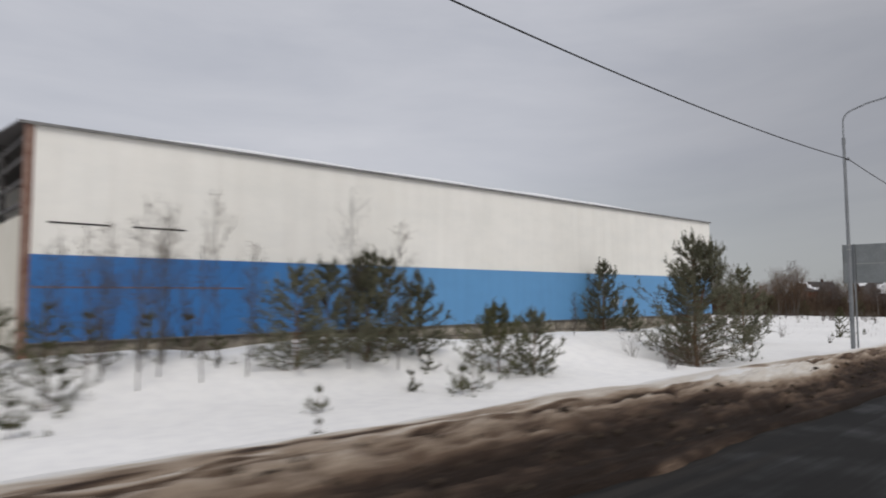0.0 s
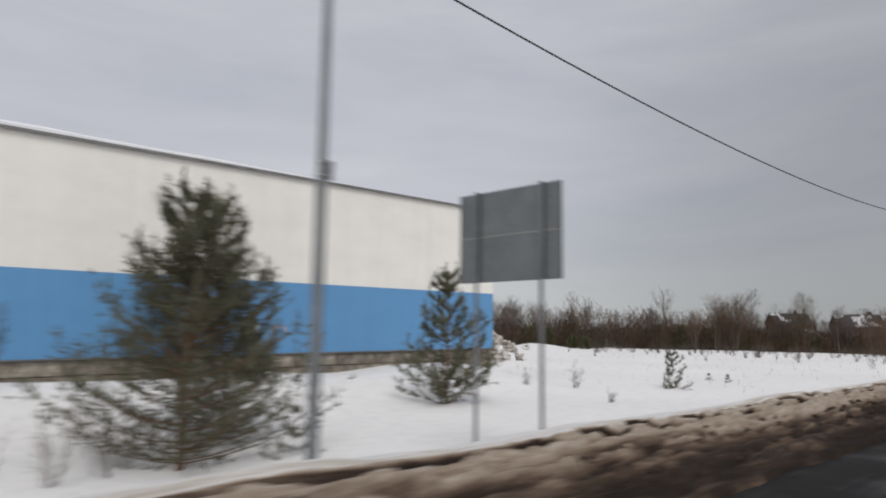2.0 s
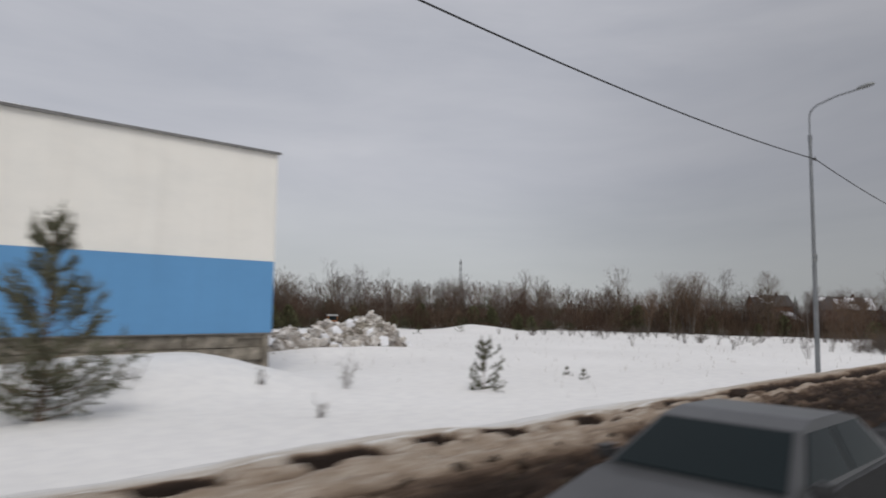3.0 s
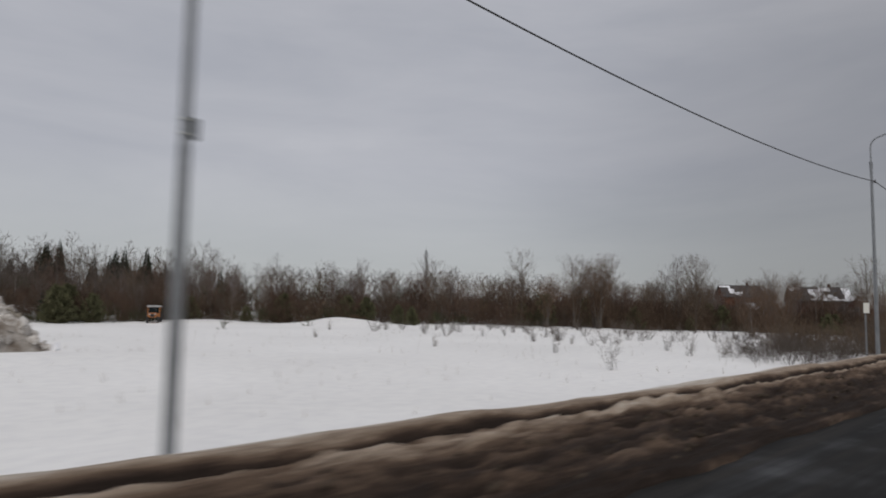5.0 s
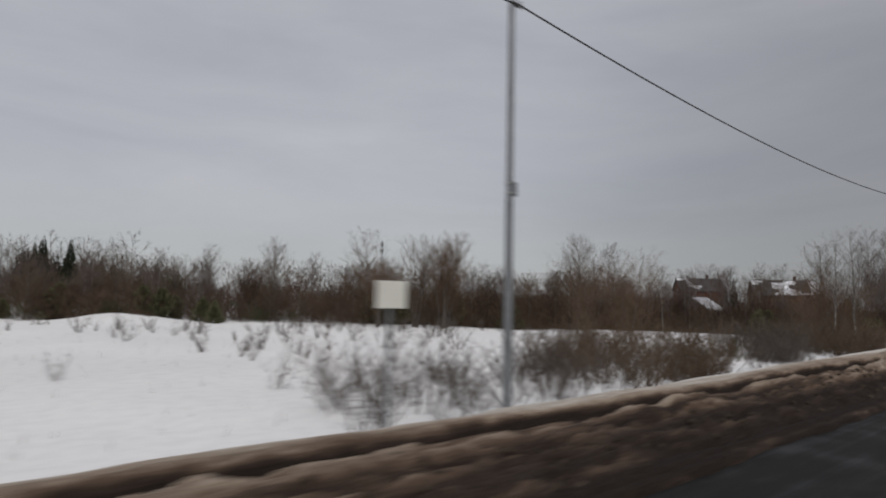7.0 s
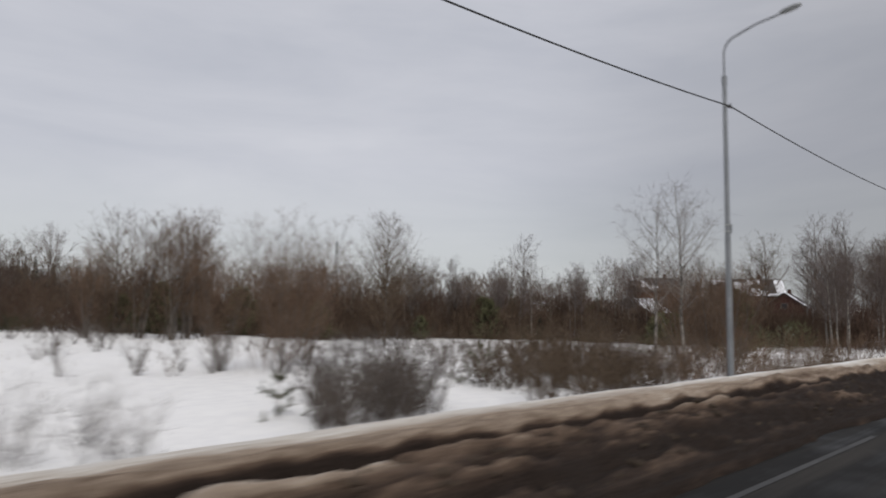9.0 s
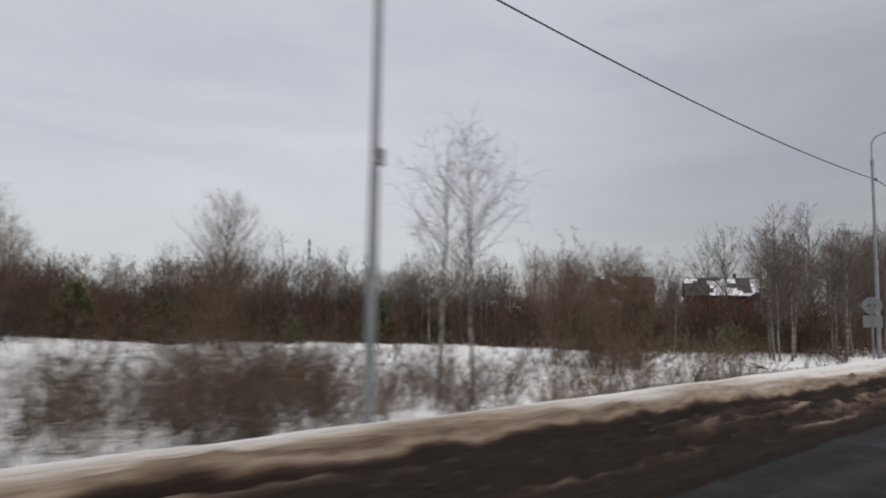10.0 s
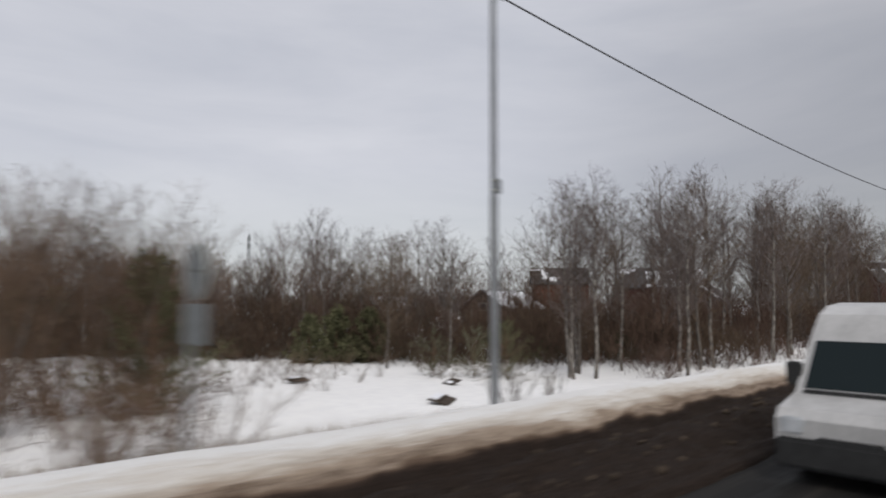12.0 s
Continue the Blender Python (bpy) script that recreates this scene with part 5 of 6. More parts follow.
r = np.random.RandomState(71)
out = []
for k in range(160):
    if k < 100:
        x, y = r.uniform(-60, 212), r.uniform(285, 370)
        h = r.uniform(19, 28) * (0.7 + 0.3 * float(ease(216, 185, x)))
    else:
        x = r.uniform(60, 300)
        y = edge(min(x, 190)) + r.uniform(3, 45)
        h = r.uniform(1.8, 4.6)
    t = spruce_arrays(r, h)
    out.append(t + (x, y, at_ground(x, y) - 0.1))
v = np.concatenate(out)
spruces = tagged(mesh_object("evergreen_wood", v, np.arange(len(v)).reshape(-1, 3), SPRUCE), "dark evergreens among the leafless far wood", "woods", kind="stuff")
# young green pines at the edge of the thicket
for k in range(26):
    x = r.uniform(85, 205)
    y = edge(x) + r.uniform(-3, 7)
    if k < 9:
        proto_p = pine_thing(x, y, r.uniform(2.0, 4.2), 700 + k, "bushy young pine at the wood's edge", 0.38, 1, NEEDLES_OLIVE, group="young pines at the wood's edge", needle=0.30, width=0.05, count=4)
    else:
        ob = copy_thing(bpy.data.objects[proto_p.name], Matrix())
        place(ob, x, y, r.uniform(0.5, 1.2))
# two village firs
for x, y, h in ((324.0, 97.0, 14.0), (352.0, 113.0, 14.5), (262.0, 92.0, 8.0)):
    ob = thing("fir_tree", pose(x, y, at_ground(x, y)), "dark narrow fir between the village houses", "fir tree")
    t = spruce_arrays(r, h)
    mesh_object("bough_crown", t, np.arange(len(t)).reshape(-1, 3), SPRUCE, ob)
    v_, f_ = tube_arrays(np.array([[0, 0, -0.2, 0, 0, h * 0.9, 0.14, 0.02]]), 6)
    mesh_object("trunk", v_, f_, BARK, ob)


# ---- shrubs standing singly on the snow
def shrub_thing(x, y, height, seed, mat, label, stems=14, lean=0.45, fine=0.008, twigs=7):
    ob = thing("bare_shrub", pose(x, y, at_ground(x, y), 0, 0, seed * 37 % 360), label, "shrub", "bare shrubs on the snow")
    v_, f_ = crown_arrays(*shrub_segments(seed, height, stems, twigs, lean, fine), 4)
    mesh_object("bush", v_, f_, mat, ob)
    return ob


FIELD_SHRUBS = [(97.4, 18.3, 2.4), (109.1, 20.4, 2.0), (109.6, 18.4, 1.9), (113.0, 24.0, 1.6), (116.0, 30.0, 1.5), (120.0, 34.0, 1.4), (104.0, 27.0, 1.2), (101.5, 36.0, 1.0),
                (57.3, 22.0, 1.5), (54.0, 22.6, 1.0), (49.7, 23.5, 1.7), (53.0, 17.0, 0.8), (30.0, 19.5, 1.8), (32.8, 17.6, 2.1), (33.6, 18.9, 1.9), (133.5, 30.0, 1.6),
                (137.0, 27.5, 1.8), (166.4, 20.9, 2.9), (150.5, 26.0, 1.8), (154.0, 31.0, 2.0), (127.0, 45.0, 1.5), (117.0, 55.0, 1.3), (108.0, 60.0, 1.2), (100.0, 50.0, 0.9),
                (191.0, 16.0, 1.6), (192.0, 17.2, 2.0), (184.8, 12.8, 3.2), (185.6, 13.6, 2.6), (31.5, 16.6, 1.7), (30.3, 17.4, 1.8), (29.0, 16.8, 1.5)]
for k, (x, y, h) in enumerate(FIELD_SHRUBS):
    shrub_thing(x, y, h, 800 + k, TWIG_BROWN if k % 3 else TWIG_GREY, "leafless thin-stemmed shrub standing in the snow", 8 + (k * 7) % 7, 0.42, 0.005, 8)
# saplings before the warehouse
for k, (x, y, z) in enumerate([(5.3, 22.2, 5.4), (6.2, 23.0, 5.0), (8.4, 23.4, 6.2), (13.6, 22.6, 6.6), (3.9, 22.8, 4.4), (10.2, 24.0, 4.4), (4.6, 23.6, 3.6), (7.4, 22.4, 4.0), (9.2, 22.6, 3.4), (6.8, 24.2, 5.6), (15.9, 22.2, 5.6), (3.4, 24.0, 4.2), (4.4, 23.0, 3.4), (5.0, 24.4, 4.8), (5.8, 23.6, 3.6), (2.8, 23.4, 3.8), (6.6, 23.9, 4.4), (7.6, 24.5, 3.6), (31.5, 24.5, 2.6)]):
    h = top_to(x, y, z)
    ob = tree_thing("sapling", "tall thin leafless sapling before the warehouse wall", "sapling",
                    *bare_tree(860 + k, h, 1, 0.20, 0.12, 36, 8, 0.05, fine=0.0036, rise=1.3, trunk_r=0.026), BARK, TWIG_BROWN if k % 3 else TWIG_GREY, 5)
    place(ob, x, y, 1.0)


# roadside scrub: dense low thickets behind the bank
def scrub(name, count, seed, x0, x1, y0, y1, h0, h1, mat, label, fine=0.0075, slope=0.0):
    r_ = np.random.RandomState(seed)
    pool = [shrub_segments(seed + 10 + k, 2.0, 9, 8, 0.75, fine * 0.66) for k in range(4)]
    rows = []
    for _ in range(count):
        y = y0 + (y1 - y0) * r_.uniform(0, 1) ** 1.2
        rows.append((r_.randint(0, 4), r_.uniform(x0, x1) + slope * (y - y0), y, r_.uniform(h0, h1) / 2.0, r_.uniform(0, 6.28)))
    return scatter(name, pool, mat, label, "scrub", rows)


scrub("roadside_scrub", 90, 901, 104.4, 117.5, 12.2, 20, 1.0, 2.2, TWIG_GREY, "low grey leafless scrub behind the snow bank", 0.0068, 0.95)
scrub("roadside_scrub", 100, 902, 119.2, 126.6, 12.4, 21, 1.5, 2.8, TWIG_BROWN, "brown leafless scrub behind the snow bank", 0.009, 0.26)
scrub("roadside_scrub", 10, 909, 128.8, 131.4, 13.0, 17, 1.2, 2.2, TWIG_GREY, "thin grey leafless scrub standing in the snow", 0.005)
scrub("roadside_scrub", 66, 908, 134.6, 138.6, 12.8, 19, 1.3, 3.0, TWIG_GREY, "thin grey leafless scrub standing in the snow", 0.0065, 0.6)
scrub("roadside_scrub", 104, 903, 142.3, 150.4, 12.6, 22, 1.7, 3.2, TWIG_BROWN, "brown leafless scrub behind the snow bank", 0.0065, 0.45)
scrub("roadside_scrub", 30, 911, 148.5, 156.0, 12.6, 22, 1.3, 2.7, TWIG_GREY, "thin grey leafless scrub behind the snow bank", 0.0065, 0.45)
scrub("roadside_scrub", 78, 904, 149, 165.5, 12.6, 21.0, 0.9, 2.3, TWIG_WILLOW, "low light-brown leafless scrub behind the snow bank", 0.0055)
scrub("roadside_scrub", 44, 905, 158, 172, 13.4, 25, 1.0, 2.4, TWIG_BROWN, "brown leafless scrub below the willows", 0.0075, 0.4)
scrub("roadside_scrub", 21, 910, 172.5, 177.5, 13.2, 20, 1.2, 2.8, TWIG_WILLOW, "light brown leafless scrub below the willows", 0.006)
scrub("roadside_scrub", 51, 906, 202, 245, 15, 24, 1.0, 2.6, TWIG_RED, "reddish leafless scrub before the birch grove")
scrub("roadside_scrub", 66, 912, 152, 176, 22, 42, 0.7, 1.7, TWIG_BROWN, "low thin brown scrub scattered over the snow", 0.007)
scrub("roadside_scrub", 69, 913, 178, 206, 24, 40, 0.7, 1.9, TWIG_BROWN, "low thin brown scrub before the birch grove", 0.007)
scrub("roadside_scrub", 75, 907, 112, 150, 28, 62, 0.9, 2.2, TWIG_GREY, "scattered grey scrub on the snow field", 0.011)


# dry grass on the verge and sparse stalks in the field
def grass(name, count, seed, x0, x1, y0, y1, h, label):
    r_ = np.random.RandomState(seed)
    x = r_.uniform(x0, x1, count)
    y = r_.uniform(y0, y1, count)
    z = surface_z(x, y)
    a = r_.uniform(0, 6.28, count)
    hh = h * r_.uniform(0.5, 1.2, count)
    lean = r_.uniform(0.1, 0.6, count) * hh
    p = np.stack([x, y, z - 0.05], 1)
    s = np.stack([np.cos(a), np.sin(a), a * 0], 1) * 0.011
    tip = p + np.stack([-np.sin(a) * lean, np.cos(a) * lean, hh], 1)
    v_ = np.stack([p - s, p + s, tip], 1).reshape(-1, 3)
    return tagged(mesh_object(name, v_, np.arange(count * 3).reshape(-1, 3), DRY_GRASS), label, "grass", kind="stuff")


grass("dry_grass", 9000, 950, 160, 186, 12.0, 15.5, 0.5, "matted dry brown grass on the verge")
grass("dry_grass", 700, 951, 60, 135, 14, 60, 0.45, "scattered dry stalks poking through the snow")


# ---------------------------------------------------------------- heap of dirty snow slabs
def rubble_heap():
    r_ = np.random.RandomState(77)
    ob = thing("snow_heap", pose(69.3, 42.4, -1.2), "heap of dirty broken snow slabs and debris on the field", "snow heap")
    n = 44
    gx, gy = np.meshgrid(np.linspace(-11.0, 10.0, n), np.linspace(-2.9, 2.9, 18))
    crest = np.interp(gx, [-11, -9, -6, -3, 0, 3, 5.5, 7.4, 8.4, 9.3, 10], [0.1, 1.3, 1.7, 1.7, 1.9, 1.9, 2.4, 2.6, 1.5, 0.2, 0.0])
    hz = crest * np.clip(1 - (gy / 2.9) ** 2, 0, 1) ** 0.6 + 0.9 * fbm(gx / 1.8 + 9, gy / 1.4, 5) * np.clip(1.1 - (gx / 11) ** 4 - (gy / 2.9) ** 2, 0, 1) - 0.3
    a = math.radians(24)
    X, Y = gx * math.cos(a) - gy * math.sin(a), gx * math.sin(a) + gy * math.cos(a)
    i = (np.arange(17)[:, None] * n + np.arange(n - 1)[None]).reshape(-1)
    mesh_object("mound", np.stack([X, Y, hz], -1).reshape(-1, 3), np.stack([i, i + 1, i + n + 1, i + n], 1), HEAP_GAPS, ob, "dirty snow mound, with the shade between slabs in its colour")
    shapes = []
    for k in range(7):
        bm = bmesh.new()
        bmesh.ops.create_icosphere(bm, subdivisions=1, radius=1)
        for vert in bm.verts:
            vert.co = Vector((vert.co.x * r_.uniform(.6, 1.2), vert.co.y * r_.uniform(.5, 1.1), vert.co.z * r_.uniform(.28, .6)))
        me = bpy.data.meshes.new("slab")
        bm.to_mesh(me)
        bm.free()
        me.materials.append(RUBBLE if k < 5 else (ROOF_SNOW if k < 6 else CONCRETE))
        shapes.append(me)
    for k in range(290):
        j, c = r_.randint(1, 11), r_.randint(3, n - 1)
        s = 0.18 + 0.50 * r_.uniform(0, 1) ** 1.5
        slab = new("slab", shapes[r_.randint(0, 7)])
        slab.parent = ob
        slab.matrix_basis = pose(X[j, c] + r_.uniform(-.2, .2), Y[j, c] + r_.uniform(-.2, .2), hz[j, c] + s * 0.15, *r_.uniform(-65, 65, 2), r_.uniform(0, 360)) @ Matrix.Diagonal((s, s, s, 1))


rubble_heap()


def snow_debris(x, y, turn, tilt, w, d):
    ob = thing("discarded_board", pose(x, y, at_ground(x, y) + 0.12, tilt, 0, turn), "weathered brown board lying tilted in the snow", "board", "boards in the snow")
    part("board", box_bm(-w / 2, w / 2, -d / 2, d / 2, 0, 0.05, 0.01), DARK_WOOD, ob)
    part("batten", box_bm(-w / 2 + 0.1, w / 2 - 0.1, -0.05, 0.05, 0.053, 0.10), DARK_WOOD, ob)
    part("snow_cap", box_bm(-w / 2 + 0.15, w / 2 - 0.3, 0.07, d / 2 - 0.02, 0.054, 0.12, 0.02), ROOF_SNOW, ob, "thin snow left on the board")


for x, y, turn, tilt, w, d in ((187.4, 18.6, 35, 14, 1.7, 0.8), (192.7, 23.6, 80, -20, 0.9, 0.6), (193.6, 13.6, 20, 8, 2.2, 1.0), (186.4, 27.5, 0, 12, 1.0, 0.6)):
    snow_debris(x, y, turn, tilt, w, d)

# loose clods on the bank
r = np.random.RandomState(55)
clod_shapes = []
for k in range(5):
    bm = bmesh.new()
    bmesh.ops.create_icosphere(bm, subdivisions=1, radius=1)
    for vert in bm.verts:
        vert.co *= r.uniform(0.7, 1.2)
        vert.co.z *= 0.7
    me = bpy.data.meshes.new("clod")
    bm.to_mesh(me)
    bm.free()
    clod_shapes.append((np.array([v_.co for v_ in me.vertices]), np.array([p.vertices[:] for p in me.polygons])))
    bpy.data.meshes.remove(me)
vs, fs, base = [], [], 0
for k in range(1300):
    x = r.uniform(-10, 200)
    y = 4.95 + 1.45 * r.uniform(0, 1) ** 0.9
    cv, cf = clod_shapes[k % 5]
    s = r.uniform(0.03, 0.085) * (1.5 if r.rand() < 0.06 else 1)
    a = r.uniform(0, 6.28)
    rot = np.array([[math.cos(a), -math.sin(a), 0], [math.sin(a), math.cos(a), 0], [0, 0, 1]])
    vs.append(cv @ rot.T * s + (x, y, at_ground(x, y) + s * 0.1))
    fs.append(cf + base)
    base += len(cv)
tagged(mesh_object("slush_clods", np.concatenate(vs), np.concatenate(fs), CLOD), "frozen sandy slush clods on the snow bank", "clods", kind="stuff")


# ---------------------------------------------------------------- far village and mast
def house(x, y, turn, w, d, h, rise, wall, label, snow=0.6, chimney=True, sink=0.0):
    """Gabled house; local x along the ridge."""
    ob = thing("house", pose(x, y, at_ground(x, y) - 0.2 - sink, 0, 0, turn), label, "house", "village houses")
    bm = bmesh.new()
    prof = [(-d / 2, 0), (d / 2, 0), (d / 2, h), (0, h + rise), (-d / 2, h)]
    ends = [[bm.verts.new((xx, yy, zz)) for yy, zz in prof] for xx in (-w / 2, w / 2)]
    for k in range(5):
        if k not in (2, 3):
            bm.faces.new((ends[0][k], ends[0][(k + 1) % 5], ends[1][(k + 1) % 5], ends[1][k]))
    bm.faces.new(list(reversed(ends[0])))
    bm.faces.new(ends[1])
    bmesh.ops.recalc_face_normals(bm, faces=bm.faces[:])
    part("wall", bm, wall, ob)
    for side in (-1, 1):
        slope = math.atan2(rise, d / 2)
        ln = math.hypot(rise, d / 2) + 0.6
        m = Matrix.Translation((0, 0, h + rise + 0.03)) @ pose(0, 0, 0, math.degrees(slope) * -side, 0, 0)
        bm = box_bm(-w / 2 - 0.5, w / 2 + 0.5, 0 if side > 0 else -ln, ln if side > 0 else 0, 0.0, 0.18)
        bmesh.ops.transform(bm, matrix=m, verts=bm.verts[:])
        part("roof", bm, ROOF_DARK, ob)
        bm = bmesh.new()
        r_ = np.random.RandomState(int(x) + side)
        nx_, ny_ = 16, 7
        grid = []
        for a in range(nx_ + 1):
            row = []
            for b in range(ny_ + 1):
                fx, fy = a / nx_, 0.06 + 0.92 * b / ny_
                row.append(bm.verts.new(m @ Vector((-w / 2 - 0.45 + (w + 0.9) * fx, side * ln * fy, 0.185 + 0.10 * r_.rand()))))
            grid.append(row)
        for a in range(nx_):
            for b in range(ny_):
                if float(value_noise(np.array([a / 3.1 + x]), np.array([b / 2.2 + y * side]), 3)[0]) + 0.5 < snow + 0.12:
                    bm.faces.new((grid[a][b], grid[a + 1][b], grid[a + 1][b + 1], grid[a][b + 1]))
        bmesh.ops.delete(bm, geom=[v_ for v_ in bm.verts if not v_.link_faces], context='VERTS')
        if len(bm.faces):
            tagged(part("roof_snow", bm, ROOF_SNOW, ob), "patchy snow on the roof", kind="stuff")
        else:
            bm.free()
    if chimney:
        part("chimney", box_bm(w * 0.18, w * 0.18 + 0.7, -0.35, 0.35, h + rise - 0.8, h + rise + 1.2), BRICK_RED, ob)
    for side in (-1, 1):
        for k in range(int(w // 3.5)):
            wx = -w / 2 + 1.6 + k * 3.4
            win = part("window", box_bm(wx - 0.06, wx + 1.26, side * (d / 2 + 0.02) - 0.03, side * (d / 2 + 0.02) + 0.03, 1.1, 2.5), GREY_WALL, ob)
            part("pane", box_bm(wx, wx + 1.2, side * (d / 2 + 0.06) - 0.012, side * (d / 2 + 0.06) + 0.012, 1.17, 2.43), HOUSE_GLASS, win)
    for end in (-1, 1):
        win = part("window", box_bm(end * (w / 2 + 0.02) - 0.03, end * (w / 2 + 0.02) + 0.03, -0.75, 0.75, h * 0.9, h * 0.9 + 1.3), GREY_WALL, ob)
        part("pane", box_bm(end * (w / 2 + 0.06) - 0.012, end * (w / 2 + 0.06) + 0.012, -0.68, 0.68, h * 0.9 + 0.07, h * 0.9 + 1.23), HOUSE_GLASS, win)
    return ob


house(309.0, 76.0, -58, 17, 12, 7.9, 4.4, BRICK_RED, "large red-brick village house with half-snowy roof", 0.30)
house(300.0, 98.0, -48, 13, 10, 9.0, 3.8, BRICK_ORANGE, "orange-brick gabled village house with a bare roof", 0.12)
house(256.0, 77.0, 8, 12, 9, 3.4, 3.0, DARK_WOOD, "low wooden village house under a snowy roof", 0.75, False)
house(300.0, 62.0, 12, 13, 9, 5.0, 3.2, BRICK_RED, "red-brick village house half hidden by birches", 0.45)
house(372.0, 47.0, -30, 14, 11, 10.0, 5.0, BRICK_RED, "tall dark-red village house above the road", 0.3)
house(244.0, 95.0, 5, 10, 8, 3.0, 2.6, DARK_WOOD, "dark wooden shed at the village edge", 0.7, False)


def fence(x0, y0, x1, y1):
    n = int(math.hypot(x1 - x0, y1 - y0) / 2.5)
    ob = thing("village_fence", pose(x0, y0, 0), "long dark board fence round the village", "fence")
    for k in range(n):
        f = k / n
        x, y = x0 + (x1 - x0) * f, y0 + (y1 - y0) * f
        turn = math.degrees(math.atan2(y1 - y0, x1 - x0))
        z = at_ground(x, y)
        bm = box_bm(0, 2.42, -0.03, 0.03, 0.1, 1.9)
        bmesh.ops.transform(bm, matrix=pose(x - x0, y - y0, z, 0, 0, turn), verts=bm.verts[:])
        part("panel", bm, DARK_WOOD, ob)
        bm = box_bm(-0.05, 0.05, -0.05, 0.05, -0.3, 2.0)
        bmesh.ops.transform(bm, matrix=pose(x - x0 - 0.04, y - y0, z, 0, 0, turn), verts=bm.verts[:])
        part("post", bm, GREY_WALL, ob)


fence(232, 66, 300, 50)


def lattice_mast(x, y, z_top):
    g = at_ground(x, y)
    h = z_top - g
    ob = thing("lattice_mast", pose(x, y, g), "slim lattice antenna mast above the far wood", "mast")
    def w(z):
        return 1.1 * (1 - z / h) + 0.28
    segs = []
    n = 16
    for k in range(n):
        z0, z1 = h * k / n, h * (k + 1) / n
        corners = [(1, 1), (-1, 1), (-1, -1), (1, -1)]
        for (a, b), (c, d) in zip(corners, corners[1:] + corners[:1]):
            segs.append([a * w(z0), b * w(z0), z0, a * w(z1), b * w(z1), z1, 0.07, 0.07])
            segs.append([a * w(z0), b * w(z0), z0, c * w(z1), d * w(z1), z1, 0.04, 0.04])
            segs.append([a * w(z1), b * w(z1), z1, c * w(z1), d * w(z1), z1, 0.04, 0.04])
    v_, f_ = tube_arrays(np.array(segs), 4)
    mesh_object("lattice", v_, f_, GALVANISED, ob)
    for a in (0, 120, 240):
        for z in (h - 2.8, h - 6.0):
            bm = box_bm(0.5, 0.8, -0.2, 0.2, z, z + 2.0, 0.03)
            bmesh.ops.transform(bm, matrix=pose(0, 0, 0, 0, 0, a), verts=bm.verts[:])
            part("antenna", bm, LAMP_HEAD, ob, "pale panel antenna")
    part("spike", tube_path([(0, 0, h - 0.5), (0, 0, h + 2.0)], [0.06, 0.03], 6), GALVANISED, ob)


lattice_mast(301.6, 265.7, 31.0)


# ---------------------------------------------------------------- vehicles in the oncoming lane
def loft(profile, half, inset):
    """Body shell: a closed side profile (x, z) swept across the width, narrower where inset says so."""
    bm = bmesh.new()
    rings = []
    for s, k in ((-1, 1.0), (-1, 0.0), (1, 0.0), (1, 1.0)):
        ring = []
        for x, z in profile:
            wide = half(z)
            y = s * (wide - (inset if k == 0.0 else 0.0))
            grow = 0.0 if k else 0.04
            ring.append(bm.verts.new((x, y if k else s * (wide - inset), z)))
        rings.append(ring)
    n = len(profile)
    for a, b in ((rings[0], rings[1]), (rings[1], rings[2]), (rings[2], rings[3])):
        for k in range(n):
            bm.faces.new((a[k], a[(k + 1) % n], b[(k + 1) % n], b[k]))
    bm.faces.new(rings[0])
    bm.faces.new(list(reversed(rings[3])))
    bmesh.ops.recalc_face_normals(bm, faces=bm.faces[:])
    bmesh.ops.remove_doubles(bm, verts=bm.verts[:], dist=0.0005)
    return bm


def wheel(ob, x, y, radius, width):
    tyre = bmesh.new()
    bmesh.ops.create_cone(tyre, cap_ends=True, segments=24, radius1=radius, radius2=radius, depth=width, matrix=pose(x, y, radius, 90, 0, 0))
    bmesh.ops.bevel(tyre, geom=[e for e in tyre.edges if len(e.link_faces) == 2 and e.calc_face_angle() > 1.0], offset=0.03, segments=2, affect='EDGES')
    w = part("wheel", tyre, RUBBER, ob, "black tyre")
    rim = bmesh.new()
    bmesh.ops.create_cone(rim, cap_ends=True, segments=20, radius1=radius * 0.62, radius2=radius * 0.55, depth=width + 0.02, matrix=pose(x, y, radius, 90, 0, 0))
    part("rim", rim, RIM, w)


def quad_panel(corners, thick, name, mat, ob, label=""):
    """A thin closed panel on four corners, thickened along its normal."""
    a, b, c, d = [Vector(p) for p in corners]
    nrm = (b - a).cross(d - a).normalized() * thick
    bm = bmesh.new()
    lo = [bm.verts.new(p) for p in (a, b, c, d)]
    hi = [bm.verts.new(p + nrm) for p in (a, b, c, d)]
    bm.faces.new(hi)
    bm.faces.new(list(reversed(lo)))
    for k in range(4):
        bm.faces.new((lo[k], lo[(k + 1) % 4], hi[(k + 1) % 4], hi[k]))
    bmesh.ops.recalc_face_normals(bm, faces=bm.faces[:])
    return part(name, bm, mat, ob, label)


